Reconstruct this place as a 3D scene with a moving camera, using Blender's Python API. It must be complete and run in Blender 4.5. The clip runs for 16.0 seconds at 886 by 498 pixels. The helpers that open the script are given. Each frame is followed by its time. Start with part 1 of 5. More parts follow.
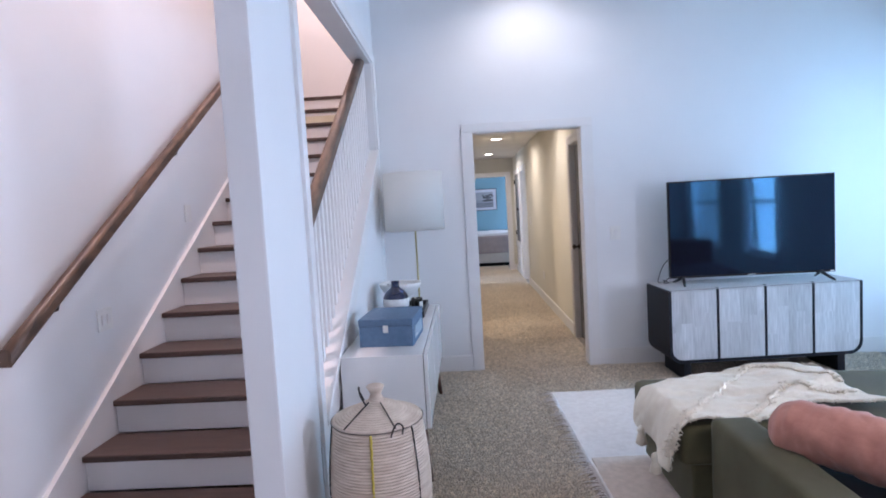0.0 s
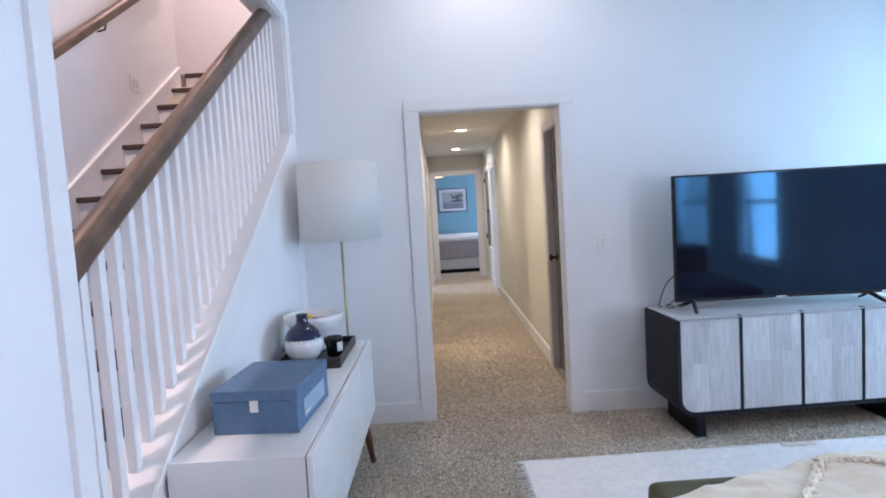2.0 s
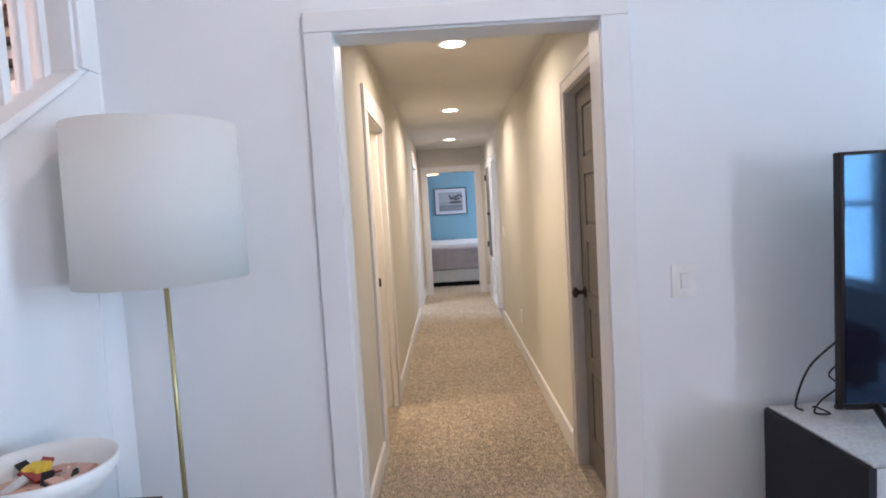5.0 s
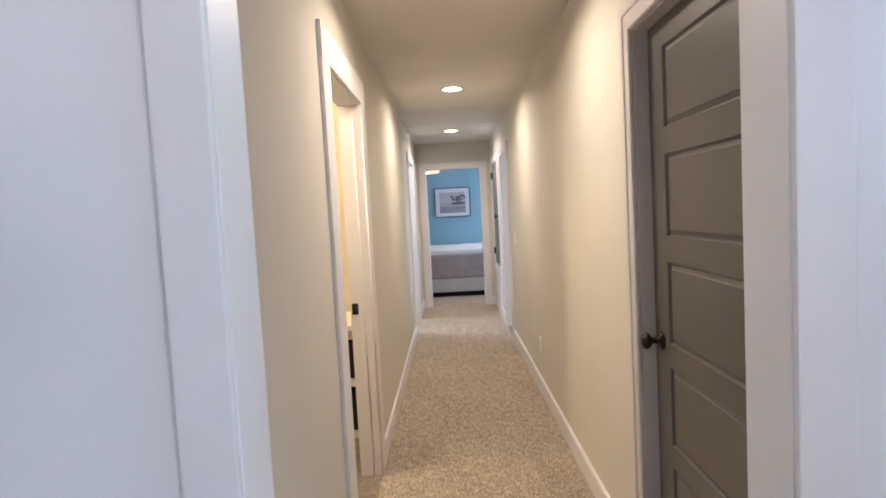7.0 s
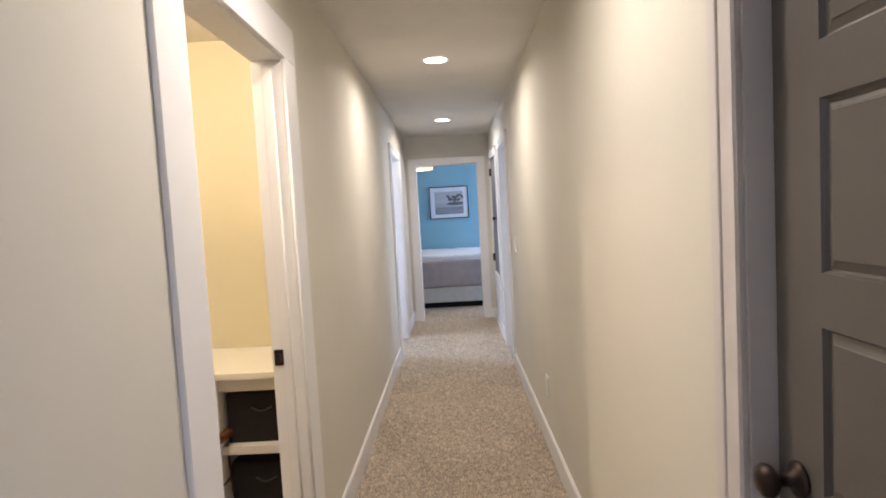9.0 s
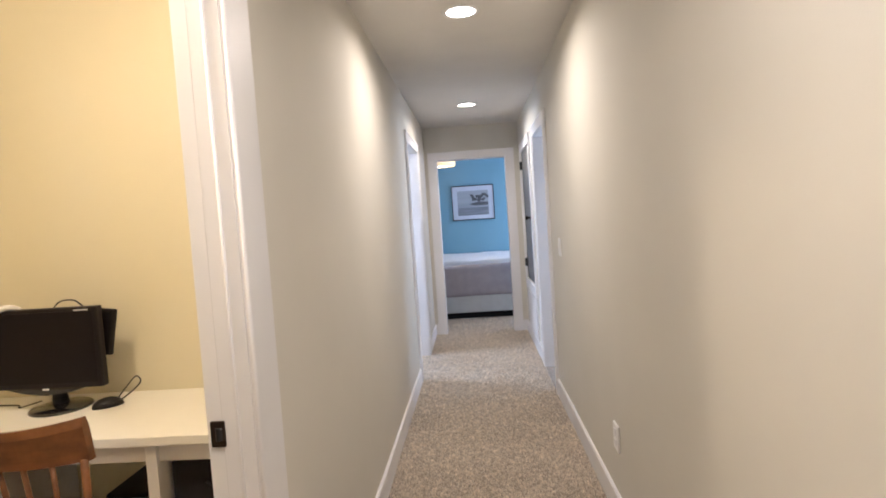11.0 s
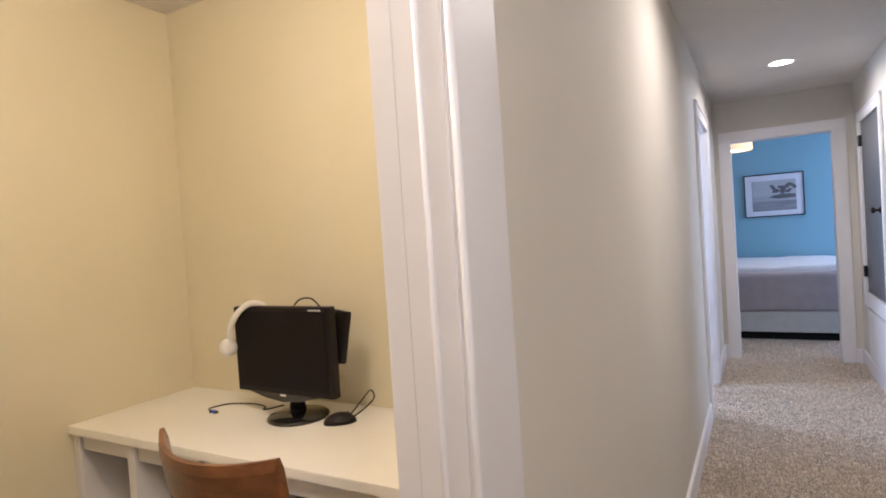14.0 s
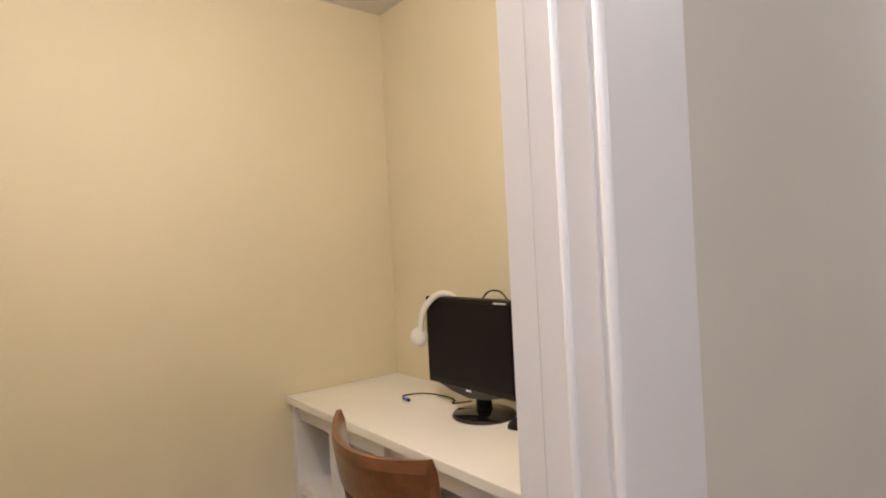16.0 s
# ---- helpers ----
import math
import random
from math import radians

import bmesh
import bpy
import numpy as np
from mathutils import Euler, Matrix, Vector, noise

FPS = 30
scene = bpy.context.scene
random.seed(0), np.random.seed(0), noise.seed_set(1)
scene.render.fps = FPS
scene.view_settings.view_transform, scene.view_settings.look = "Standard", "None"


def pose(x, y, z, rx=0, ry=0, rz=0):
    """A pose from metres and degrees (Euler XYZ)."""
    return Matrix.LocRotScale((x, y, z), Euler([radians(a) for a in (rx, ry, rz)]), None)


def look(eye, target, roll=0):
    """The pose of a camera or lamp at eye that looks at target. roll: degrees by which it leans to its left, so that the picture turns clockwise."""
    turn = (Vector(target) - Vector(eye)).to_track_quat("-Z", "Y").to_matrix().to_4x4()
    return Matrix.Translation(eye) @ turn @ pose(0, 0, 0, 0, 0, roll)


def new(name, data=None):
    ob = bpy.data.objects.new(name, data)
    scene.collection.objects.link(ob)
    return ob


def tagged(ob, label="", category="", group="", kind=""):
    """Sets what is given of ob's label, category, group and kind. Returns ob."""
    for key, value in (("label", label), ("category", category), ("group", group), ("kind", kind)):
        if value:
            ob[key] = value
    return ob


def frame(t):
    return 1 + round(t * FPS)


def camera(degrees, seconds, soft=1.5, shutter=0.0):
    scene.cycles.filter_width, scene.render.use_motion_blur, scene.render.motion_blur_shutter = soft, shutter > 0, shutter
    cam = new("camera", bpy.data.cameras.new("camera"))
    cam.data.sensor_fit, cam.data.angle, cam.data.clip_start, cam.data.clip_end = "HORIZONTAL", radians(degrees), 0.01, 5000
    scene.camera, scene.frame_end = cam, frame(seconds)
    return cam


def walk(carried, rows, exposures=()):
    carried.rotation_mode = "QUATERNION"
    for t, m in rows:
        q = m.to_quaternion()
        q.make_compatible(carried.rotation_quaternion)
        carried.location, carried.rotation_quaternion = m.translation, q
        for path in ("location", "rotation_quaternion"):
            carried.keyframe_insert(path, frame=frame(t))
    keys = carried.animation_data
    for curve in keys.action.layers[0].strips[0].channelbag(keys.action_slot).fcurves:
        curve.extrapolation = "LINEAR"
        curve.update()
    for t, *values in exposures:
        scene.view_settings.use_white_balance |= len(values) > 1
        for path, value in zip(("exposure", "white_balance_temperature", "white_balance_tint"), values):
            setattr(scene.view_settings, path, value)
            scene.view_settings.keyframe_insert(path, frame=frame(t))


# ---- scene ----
cam = camera(75.8, 16.0, soft=1.8)
PATH = [
    (0, (0.156, 0.65, 1.426), (0.08, 2.643, 1.283), -3.3),
    (0.5, (0.246, 0.978, 1.413), (0.209, 2.972, 1.269), -3.4),
    (1, (0.332, 1.264, 1.424), (0.311, 3.259, 1.279), -3.5),
    (1.5, (0.354, 1.549, 1.423), (0.347, 3.544, 1.279), -3.4),
    (2, (0.367, 1.797, 1.423), (0.374, 3.792, 1.277), -3.4),
    (2.5, (0.433, 2.102, 1.42), (0.447, 4.096, 1.276), -3.5),
    (3, (0.486, 2.38, 1.411), (0.497, 4.374, 1.268), -3.5),
    (3.5, (0.502, 2.68, 1.418), (0.512, 4.674, 1.276), -3.4),
    (4, (0.54, 2.954, 1.41), (0.552, 4.949, 1.27), -3.5),
    (4.2, (0.597, 3.077, 1.418), (0.585, 5.072, 1.276), -3.6),
    (6.5, (0.639, 4.348, 1.433), (0.617, 6.343, 1.299), -3.1),
    (7, (0.636, 4.616, 1.424), (0.61, 6.612, 1.291), -3.1),
    (7.5, (0.676, 4.886, 1.406), (0.647, 6.881, 1.276), -3.1),
    (8, (0.754, 5.13, 1.431), (0.725, 7.125, 1.299), -3.3),
    (10.3, (0.783, 6.138, 1.411), (0.716, 8.133, 1.287), -3.3),
    (10.5, (0.77, 6.225, 1.384), (0.691, 8.22, 1.268), -3.7),
    (11, (0.72, 6.396, 1.385), (0.606, 8.389, 1.272), -3.8),
    (11.5, (0.669, 6.55, 1.366), (0.494, 8.539, 1.257), -3.9),
    (12, (0.669, 6.699, 1.374), (0.358, 8.672, 1.274), -3.9),
    (12.5, (0.67, 6.782, 1.367), (0.165, 8.715, 1.281), -3.9),
    (13, (0.65, 6.848, 1.356), (-0.029, 8.728, 1.282), -3.9),
    (13.5, (0.582, 6.93, 1.35), (-0.256, 8.745, 1.293), -3.9),
    (14, (0.523, 7.014, 1.349), (-0.447, 8.762, 1.299), -3.8),
    (14.5, (0.499, 7.086, 1.337), (-0.583, 8.768, 1.296), -3.8),
    (15, (0.493, 7.178, 1.327), (-0.753, 8.743, 1.298), -3.5),
    (15.5, (0.498, 7.216, 1.322), (-0.92, 8.627, 1.305), -3.2),
    (16, (0.498, 7.226, 1.304), (-1.069, 8.469, 1.304), -2.9),
]
EXPOSURES = [
    (0.0, 0.02, 6120, 20),
    (2.0, 0.07, 6190, 18),
    (4.2, 0.15, 6640, 19),
    (6.8, 0.17, 6760, 20),
    (8.2, 0.15, 6400, 18),
    (11.0, 0.17, 6050, 19),
    (13.0, 0.03, 5930, 22),
    (16.0, -0.09, 5550, 23),
]
walk(cam, [(t, look(eye, target, roll)) for t, eye, target, roll in PATH], EXPOSURES)

# ---------- world and lights ----------
world = bpy.data.worlds.new("world")
scene.world = world
world.use_nodes = True
wn = world.node_tree.nodes
sky = wn.new("ShaderNodeTexSky")
sky.sky_type, sky.sun_disc = "NISHITA", False
sky.sun_elevation, sky.sun_rotation = radians(45), radians(250)
wn["Background"].inputs[1].default_value = 0.15
world.node_tree.links.new(sky.outputs[0], wn["Background"].inputs[0])

DAY = (0.36, 0.70, 1.0)
SOFTDAY = (0.72, 0.82, 1.0)
WARM = (1.0, 0.90, 0.735)
AMBER = (1.0, 0.82, 0.55)
PEACH = (1.0, 0.77, 0.68)


def area(name, m, sx, sy, power, colour):
    la = bpy.data.lights.new(name, "AREA")
    la.shape, la.size, la.size_y, la.energy, la.color = "RECTANGLE", sx, sy, power, colour
    ob = new(name, la)
    ob.matrix_world = m
    return ob


def spot(name, eye, power, colour, cone=150, blend=0.7, r=0.06):
    la = bpy.data.lights.new(name, "SPOT")
    la.energy, la.color, la.spot_size, la.spot_blend, la.shadow_soft_size = power, colour, radians(cone), blend, r
    ob = new(name, la)
    ob.matrix_world = look(eye, (eye[0], eye[1], 0))
    return ob


def bulb(name, place, power, colour, r=0.08):
    la = bpy.data.lights.new(name, "POINT")
    la.energy, la.color, la.shadow_soft_size = power, colour, r
    ob = new(name, la)
    ob.location = place
    return ob


LH = 3.4          # living room ceiling
HH = 2.415        # hall ceiling
SH = 5.2          # stairwell ceiling
HALL_LAMPS = (7.04, 9.345, 11.79)
LAMP_X = 0.72
area("window_light_corner", look((4.36, 4.62, 1.45), (0, 4.62, 1.2)), 0.95, 1.7, 56, DAY)
area("window_light_middle", look((4.36, 0.8, 1.25), (0, 0.8, 1.0)), 1.1, 1.55, 98, SOFTDAY)
area("window_light_near", look((4.36, -1.75, 1.25), (0, -0.9, 1.0)), 1.6, 1.55, 42, SOFTDAY)
for yy in HALL_LAMPS:
    disc = area("hall_downlight_lamp", look((LAMP_X, yy, HH - 0.008), (LAMP_X, yy, 0)), 0.145, 0.145, 13.5, WARM)
    disc.data.shape = "DISK"
    disc.data.spread = radians(162)
spot("living_downlight_lamp", (0.75, 4.95, LH - 0.02), 40, (1, 0.94, 0.88))
spot("living_downlight_lamp", (2.6, 1.0, LH - 0.02), 130, (1, 0.94, 0.88))
spot("stair_downlight_lamp", (-1.15, 3.2, SH - 0.02), 395, PEACH)
spot("stair_downlight_lamp", (-1.15, 7.1, SH - 0.02), 190, PEACH)
bulb("office_lamp", (-0.40, 7.52, 2.20), 29, AMBER, 0.05)
bulb("bedroom_lamp", (0.30, 14.3, 2.04), 6, WARM, 0.05)
area("window_light_bedroom", look((3.1, 14.6, 1.5), (0, 14.4, 1.0)), 1.4, 1.5, 64, SOFTDAY)
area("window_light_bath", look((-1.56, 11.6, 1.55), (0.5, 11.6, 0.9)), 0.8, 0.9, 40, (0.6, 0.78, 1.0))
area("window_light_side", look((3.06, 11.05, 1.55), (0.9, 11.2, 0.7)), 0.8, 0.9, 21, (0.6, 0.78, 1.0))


# ---------- materials ----------
def mat(name, colour, rough=0.6, metal=0.0, second=None, scale=6.0, bump=0.0, bscale=200.0, stretch=(1, 1, 1), sheen=0.0, coat=0.0, contrast=(0.35, 0.65), rand=0.0, detail=6.0):
    """A painted or natural surface: two tones mixed by noise, fine relief by a second noise."""
    m = bpy.data.materials.new(name)
    m.use_nodes = True
    nt = m.node_tree
    nd, ln = nt.nodes, nt.links
    b = nd["Principled BSDF"]
    b.inputs["Roughness"].default_value = rough
    b.inputs["Metallic"].default_value = metal
    b.inputs["Sheen Weight"].default_value = sheen
    b.inputs["Coat Weight"].default_value = coat
    second = second or tuple(c * 0.93 for c in colour)
    tc = nd.new("ShaderNodeTexCoord")
    mp = nd.new("ShaderNodeMapping")
    mp.inputs["Scale"].default_value = stretch
    ln.new(tc.outputs["Object"], mp.inputs[0])
    vec = mp.outputs[0]
    if rand:
        oi = nd.new("ShaderNodeObjectInfo")
        ad = nd.new("ShaderNodeVectorMath")
        ad.operation = "MULTIPLY_ADD"
        ad.inputs[1].default_value = (37.0, 37.0, 37.0)
        ln.new(oi.outputs["Random"], ad.inputs[0])
        ln.new(mp.outputs[0], ad.inputs[2])
        vec = ad.outputs[0]
    n1 = nd.new("ShaderNodeTexNoise")
    n1.inputs["Scale"].default_value, n1.inputs["Detail"].default_value = scale, detail
    ln.new(vec, n1.inputs["Vector"])
    rp = nd.new("ShaderNodeMapRange")
    rp.inputs[1].default_value, rp.inputs[2].default_value = contrast
    ln.new(n1.outputs["Fac"], rp.inputs[0])
    mx = nd.new("ShaderNodeMix")
    mx.data_type = "RGBA"
    mx.inputs[6].default_value, mx.inputs[7].default_value = (*colour, 1), (*second, 1)
    ln.new(rp.outputs[0], mx.inputs[0])
    out = mx.outputs[2]
    if rand:
        hs = nd.new("ShaderNodeHueSaturation")
        mr = nd.new("ShaderNodeMapRange")
        mr.inputs[3].default_value, mr.inputs[4].default_value = 1 - rand, 1 + rand
        ln.new(oi.outputs["Random"], mr.inputs[0])
        ln.new(mr.outputs[0], hs.inputs["Value"])
        ln.new(out, hs.inputs["Color"])
        out = hs.outputs[0]
    ln.new(out, b.inputs["Base Color"])
    if bump:
        n2 = nd.new("ShaderNodeTexNoise")
        n2.inputs["Scale"].default_value, n2.inputs["Detail"].default_value = bscale, 4
        ln.new(vec, n2.inputs["Vector"])
        bp = nd.new("ShaderNodeBump")
        bp.inputs["Strength"].default_value, bp.inputs["Distance"].default_value = bump, 0.004
        ln.new(n2.outputs["Fac"], bp.inputs["Height"])
        ln.new(bp.outputs[0], b.inputs["Normal"])
    return m


def glow(name, colour, strength):
    m = bpy.data.materials.new(name)
    m.use_nodes = True
    b = m.node_tree.nodes["Principled BSDF"]
    b.inputs["Base Color"].default_value = (*colour, 1)
    b.inputs["Emission Color"].default_value = (*colour, 1)
    b.inputs["Emission Strength"].default_value = strength
    return m


def glass(name):
    m = bpy.data.materials.new(name)
    m.use_nodes = True
    b = m.node_tree.nodes["Principled BSDF"]
    b.inputs["Transmission Weight"].default_value = 1.0
    b.inputs["Roughness"].default_value = 0.0
    b.inputs["IOR"].default_value = 1.45
    return m


WALL = mat("wall_paint", (0.78, 0.78, 0.79), 0.55, second=(0.75, 0.75, 0.765), scale=1.5, bump=0.03, bscale=160)
HALLP = mat("hall_paint", (0.65, 0.617, 0.545), 0.8, second=(0.62, 0.59, 0.52), scale=1.3, bump=0.04, bscale=160)
TRIM = mat("trim_paint", (0.765, 0.75, 0.75), 0.45, second=(0.74, 0.725, 0.72), scale=4, bump=0.01, bscale=60)
CEIL = mat("ceiling_paint", (0.72, 0.69, 0.64), 0.7, scale=2, bump=0.15, bscale=120)
BLUE = mat("blue_paint", (0.19, 0.385, 0.49), 0.5, second=(0.18, 0.37, 0.47), scale=1.5, bump=0.1, bscale=160)
YELLOW = mat("cream_paint", (0.725, 0.662, 0.488), 0.6, second=(0.705, 0.642, 0.468), scale=1.3, bump=0.12, bscale=160)
CARPET = mat("carpet_backing", (0.30, 0.25, 0.20), 0.95, second=(0.18, 0.145, 0.115), scale=26, bump=0.9, bscale=140, sheen=0.2, contrast=(0.38, 0.62), detail=8)
PILE = mat("carpet_yarn", (0.78, 0.667, 0.53), 0.95, second=(0.455, 0.381, 0.298), scale=32, sheen=0.15, contrast=(0.32, 0.68), detail=6)


def island_tones(m, lo, hi):
    """Each loose strand a little lighter or darker than the next."""
    nt = m.node_tree
    b = nt.nodes["Principled BSDF"]
    src = b.inputs["Base Color"].links[0].from_socket
    g = nt.nodes.new("ShaderNodeNewGeometry")
    mr = nt.nodes.new("ShaderNodeMapRange")
    mr.inputs[3].default_value, mr.inputs[4].default_value = lo, hi
    hs = nt.nodes.new("ShaderNodeHueSaturation")
    nt.links.new(g.outputs["Random Per Island"], mr.inputs[0])
    nt.links.new(mr.outputs[0], hs.inputs["Value"])
    nt.links.new(src, hs.inputs["Color"])
    nt.links.new(hs.outputs[0], b.inputs["Base Color"])


island_tones(PILE, 0.76, 1.2)
GREYDOOR = mat("grey_door_paint", (0.118, 0.106, 0.097), 0.38, second=(0.110, 0.099, 0.090), scale=3, bump=0.05, bscale=80)
# casing colour; on the jamb it holds the shade of white trim
TAUPE = mat("taupe_paint_and_jamb_shade", (0.60, 0.562, 0.545), 0.42, second=(0.57, 0.533, 0.515), scale=3, bump=0.03, bscale=80)
CUPDOOR = mat("dark_cupboard_paint", (0.11, 0.12, 0.135), 0.4, scale=3)
TREAD = mat("tread_wood", (0.085, 0.047, 0.037), 0.42, second=(0.05, 0.03, 0.024), scale=5, stretch=(1, 9, 9), bump=0.1, bscale=40, coat=0.05, rand=0.12)
RAIL = mat("rail_wood", (0.145, 0.082, 0.05), 0.42, second=(0.055, 0.03, 0.019), scale=7, stretch=(6, 1, 1.5), bump=0.08, bscale=30, coat=0.05)
BLACKM = mat("black_metal", (0.012, 0.012, 0.014), 0.35, scale=10)
BRONZE = mat("bronze_metal", (0.035, 0.024, 0.02), 0.3, 0.7, scale=20)
SCREEN = mat("screen_glass", (0.012, 0.010, 0.018), 0.06, scale=3)
SCREEN.node_tree.nodes["Principled BSDF"].inputs["Specular IOR Level"].default_value = 1.0
SCREEN.node_tree.nodes["Principled BSDF"].inputs["Specular Tint"].default_value = (0.15, 0.52, 0.92, 1)
MONSCREEN = mat("matt_screen", (0.006, 0.004, 0.005), 0.45, scale=3)
MONSCREEN.node_tree.nodes["Principled BSDF"].inputs["Specular IOR Level"].default_value = 0.2
PLASTIC = mat("black_plastic", (0.007, 0.0055, 0.006), 0.4, scale=10)
PLASTIC.node_tree.nodes["Principled BSDF"].inputs["Specular IOR Level"].default_value = 0.28
GLOSSP = mat("gloss_black_plastic", (0.008, 0.007, 0.008), 0.06, scale=10, coat=0.4)
WHITEP = mat("white_plastic", (0.80, 0.79, 0.77), 0.35, scale=10)
WASH = mat("whitewashed_wood", (0.60, 0.60, 0.61), 0.55, second=(0.44, 0.44, 0.455), scale=6, stretch=(14, 14, 1.2), bump=0.15, bscale=50, contrast=(0.3, 0.7), rand=0.13)
CHARCOAL = mat("charcoal_lacquer", (0.010, 0.011, 0.016), 0.55, second=(0.013, 0.013, 0.019), scale=4)
CHARCOAL.node_tree.nodes["Principled BSDF"].inputs["Specular IOR Level"].default_value = 0.25
DESKP = mat("desk_paint", (0.87, 0.85, 0.79), 0.35, second=(0.84, 0.82, 0.76), scale=3, bump=0.02, bscale=90)
LACQUER = mat("white_lacquer", (0.80, 0.80, 0.80), 0.16, scale=3, coat=0.25)
WALNUT = mat("walnut", (0.13, 0.055, 0.03), 0.4, second=(0.08, 0.03, 0.018), scale=6, stretch=(8, 8, 1), bump=0.05, bscale=60)
CHAIRW = mat("chair_wood", (0.20, 0.075, 0.026), 0.3, second=(0.115, 0.041, 0.015), scale=5, stretch=(1.5, 6, 6), bump=0.06, bscale=40, coat=0.3)
BOXBLUE = mat("blue_linen", (0.10, 0.175, 0.28), 0.8, second=(0.085, 0.15, 0.245), scale=40, bump=0.35, bscale=500)
SIDELABEL = mat("blue_grey_label", (0.30, 0.40, 0.50), 0.6, scale=12)
LABEL = mat("paper_label", (0.7, 0.7, 0.68), 0.6)
NAVY = mat("navy_glaze", (0.006, 0.011, 0.045), 0.12, second=(0.010, 0.018, 0.065), scale=8, coat=0.5)
BISQUE = mat("white_glaze", (0.74, 0.73, 0.72), 0.5, second=(0.62, 0.61, 0.6), scale=18, bump=0.4, bscale=50)
BOWL = mat("white_bowl", (0.78, 0.77, 0.76), 0.45, scale=10, bump=0.1, bscale=60)
TRAY = mat("black_tray_wood", (0.022, 0.02, 0.019), 0.4, second=(0.032, 0.028, 0.026), scale=8, stretch=(2, 10, 10))
BRASS = mat("brass", (0.46, 0.39, 0.21), 0.28, 1.0, scale=20)
SHADE = mat("linen_shade", (0.94, 0.94, 0.93), 0.85, second=(0.91, 0.91, 0.90), scale=30, stretch=(1, 1, 8), bump=0.2, bscale=400)


def cloth_shade(m, amount):
    """Lets light through thin cloth."""
    nt = m.node_tree
    b, out = nt.nodes["Principled BSDF"], nt.nodes["Material Output"]
    tr_ = nt.nodes.new("ShaderNodeBsdfTranslucent")
    tr_.inputs[0].default_value = (0.93, 0.92, 0.90, 1)
    mx = nt.nodes.new("ShaderNodeMixShader")
    mx.inputs[0].default_value = amount
    nt.links.new(b.outputs[0], mx.inputs[1])
    nt.links.new(tr_.outputs[0], mx.inputs[2])
    nt.links.new(mx.outputs[0], out.inputs[0])


cloth_shade(SHADE, 0.62)
STRAW = mat("woven_straw", (0.68, 0.565, 0.47), 0.75, second=(0.56, 0.44, 0.35), scale=14, stretch=(1, 1, 4), bump=0.5, bscale=150)
BLACKY = mat("black_leather", (0.015, 0.013, 0.013), 0.6)
YELLOWY = mat("yellow_yarn", (0.62, 0.48, 0.08), 0.8)
GREEN = mat("green_velvet", (0.098, 0.089, 0.043), 0.85, second=(0.070, 0.064, 0.030), scale=5, bump=0.25, bscale=250, sheen=0.08)
NAVYSEAT = mat("navy_seat_tone", (0.016, 0.017, 0.027), 0.9, second=(0.011, 0.012, 0.02), scale=9, bump=0.3, bscale=300)
PINK = mat("pink_velvet", (0.60, 0.27, 0.205), 0.75, second=(0.47, 0.19, 0.145), scale=9, bump=0.5, bscale=60, sheen=0.25)
THROW = mat("cream_cotton", (0.82, 0.74, 0.61), 0.9, second=(0.76, 0.675, 0.55), scale=25, bump=0.6, bscale=260, sheen=0.3)
RUG = mat("ivory_rug", (0.81, 0.765, 0.745), 0.95, second=(0.73, 0.68, 0.66), scale=30, bump=0.6, bscale=250)
RUGPINK = mat("blush_rug", (0.72, 0.61, 0.535), 0.95, second=(0.63, 0.53, 0.46), scale=30, bump=0.6, bscale=250)
BEDCOVER = mat("grey_blanket", (0.44, 0.385, 0.40), 0.9, second=(0.39, 0.34, 0.355), scale=8, bump=0.3, bscale=120)
BEDSHEET = mat("white_sheet", (0.80, 0.81, 0.84), 0.85, scale=8, bump=0.3, bscale=60)
BEDBOX = mat("bed_base_cloth", (0.62, 0.61, 0.60), 0.85, scale=10)
# cloth of the bins; also painted-in shade of recesses and gaps
DARK = mat("dark_cloth_and_shade", (0.009, 0.007, 0.009), 0.85, second=(0.006, 0.005, 0.006), scale=40, bump=0.2, bscale=300)
MATBOARD = mat("mat_board", (0.62, 0.66, 0.74), 0.7)
GREY1 = mat("print_mist", (0.42, 0.45, 0.50), 0.6, second=(0.30, 0.33, 0.38), scale=1.2, stretch=(0.6, 1, 5))
GREY2 = mat("print_trees", (0.07, 0.075, 0.085), 0.6, second=(0.13, 0.135, 0.15), scale=30)
GREY3 = mat("print_water", (0.16, 0.18, 0.21), 0.6, second=(0.26, 0.28, 0.32), scale=4, stretch=(0.6, 1, 8))
LAMPON = glow("lamp_lens", (1.0, 0.93, 0.80), 14.0)
BEDLAMPON = glow("warm_shade", (1.0, 0.70, 0.36), 1.0)
GRASS = mat("grass", (0.06, 0.09, 0.035), 0.9, second=(0.08, 0.10, 0.05), scale=2)
GLASS = glass("window_glass")
SLOT = mat("gap_shade_tone", (0.64, 0.63, 0.62), 0.8)
LED = glow("blue_led", (0.15, 0.25, 1.0), 0.3)
CANDY1 = mat("red_wrapper", (0.35, 0.03, 0.03), 0.35)
CANDY2 = mat("yellow_wrapper", (0.75, 0.50, 0.04), 0.4)
CANDY4 = mat("silver_wrapper", (0.62, 0.58, 0.56), 0.3)
CANDY3 = mat("pink_wrapper", (0.6, 0.33, 0.26), 0.4)


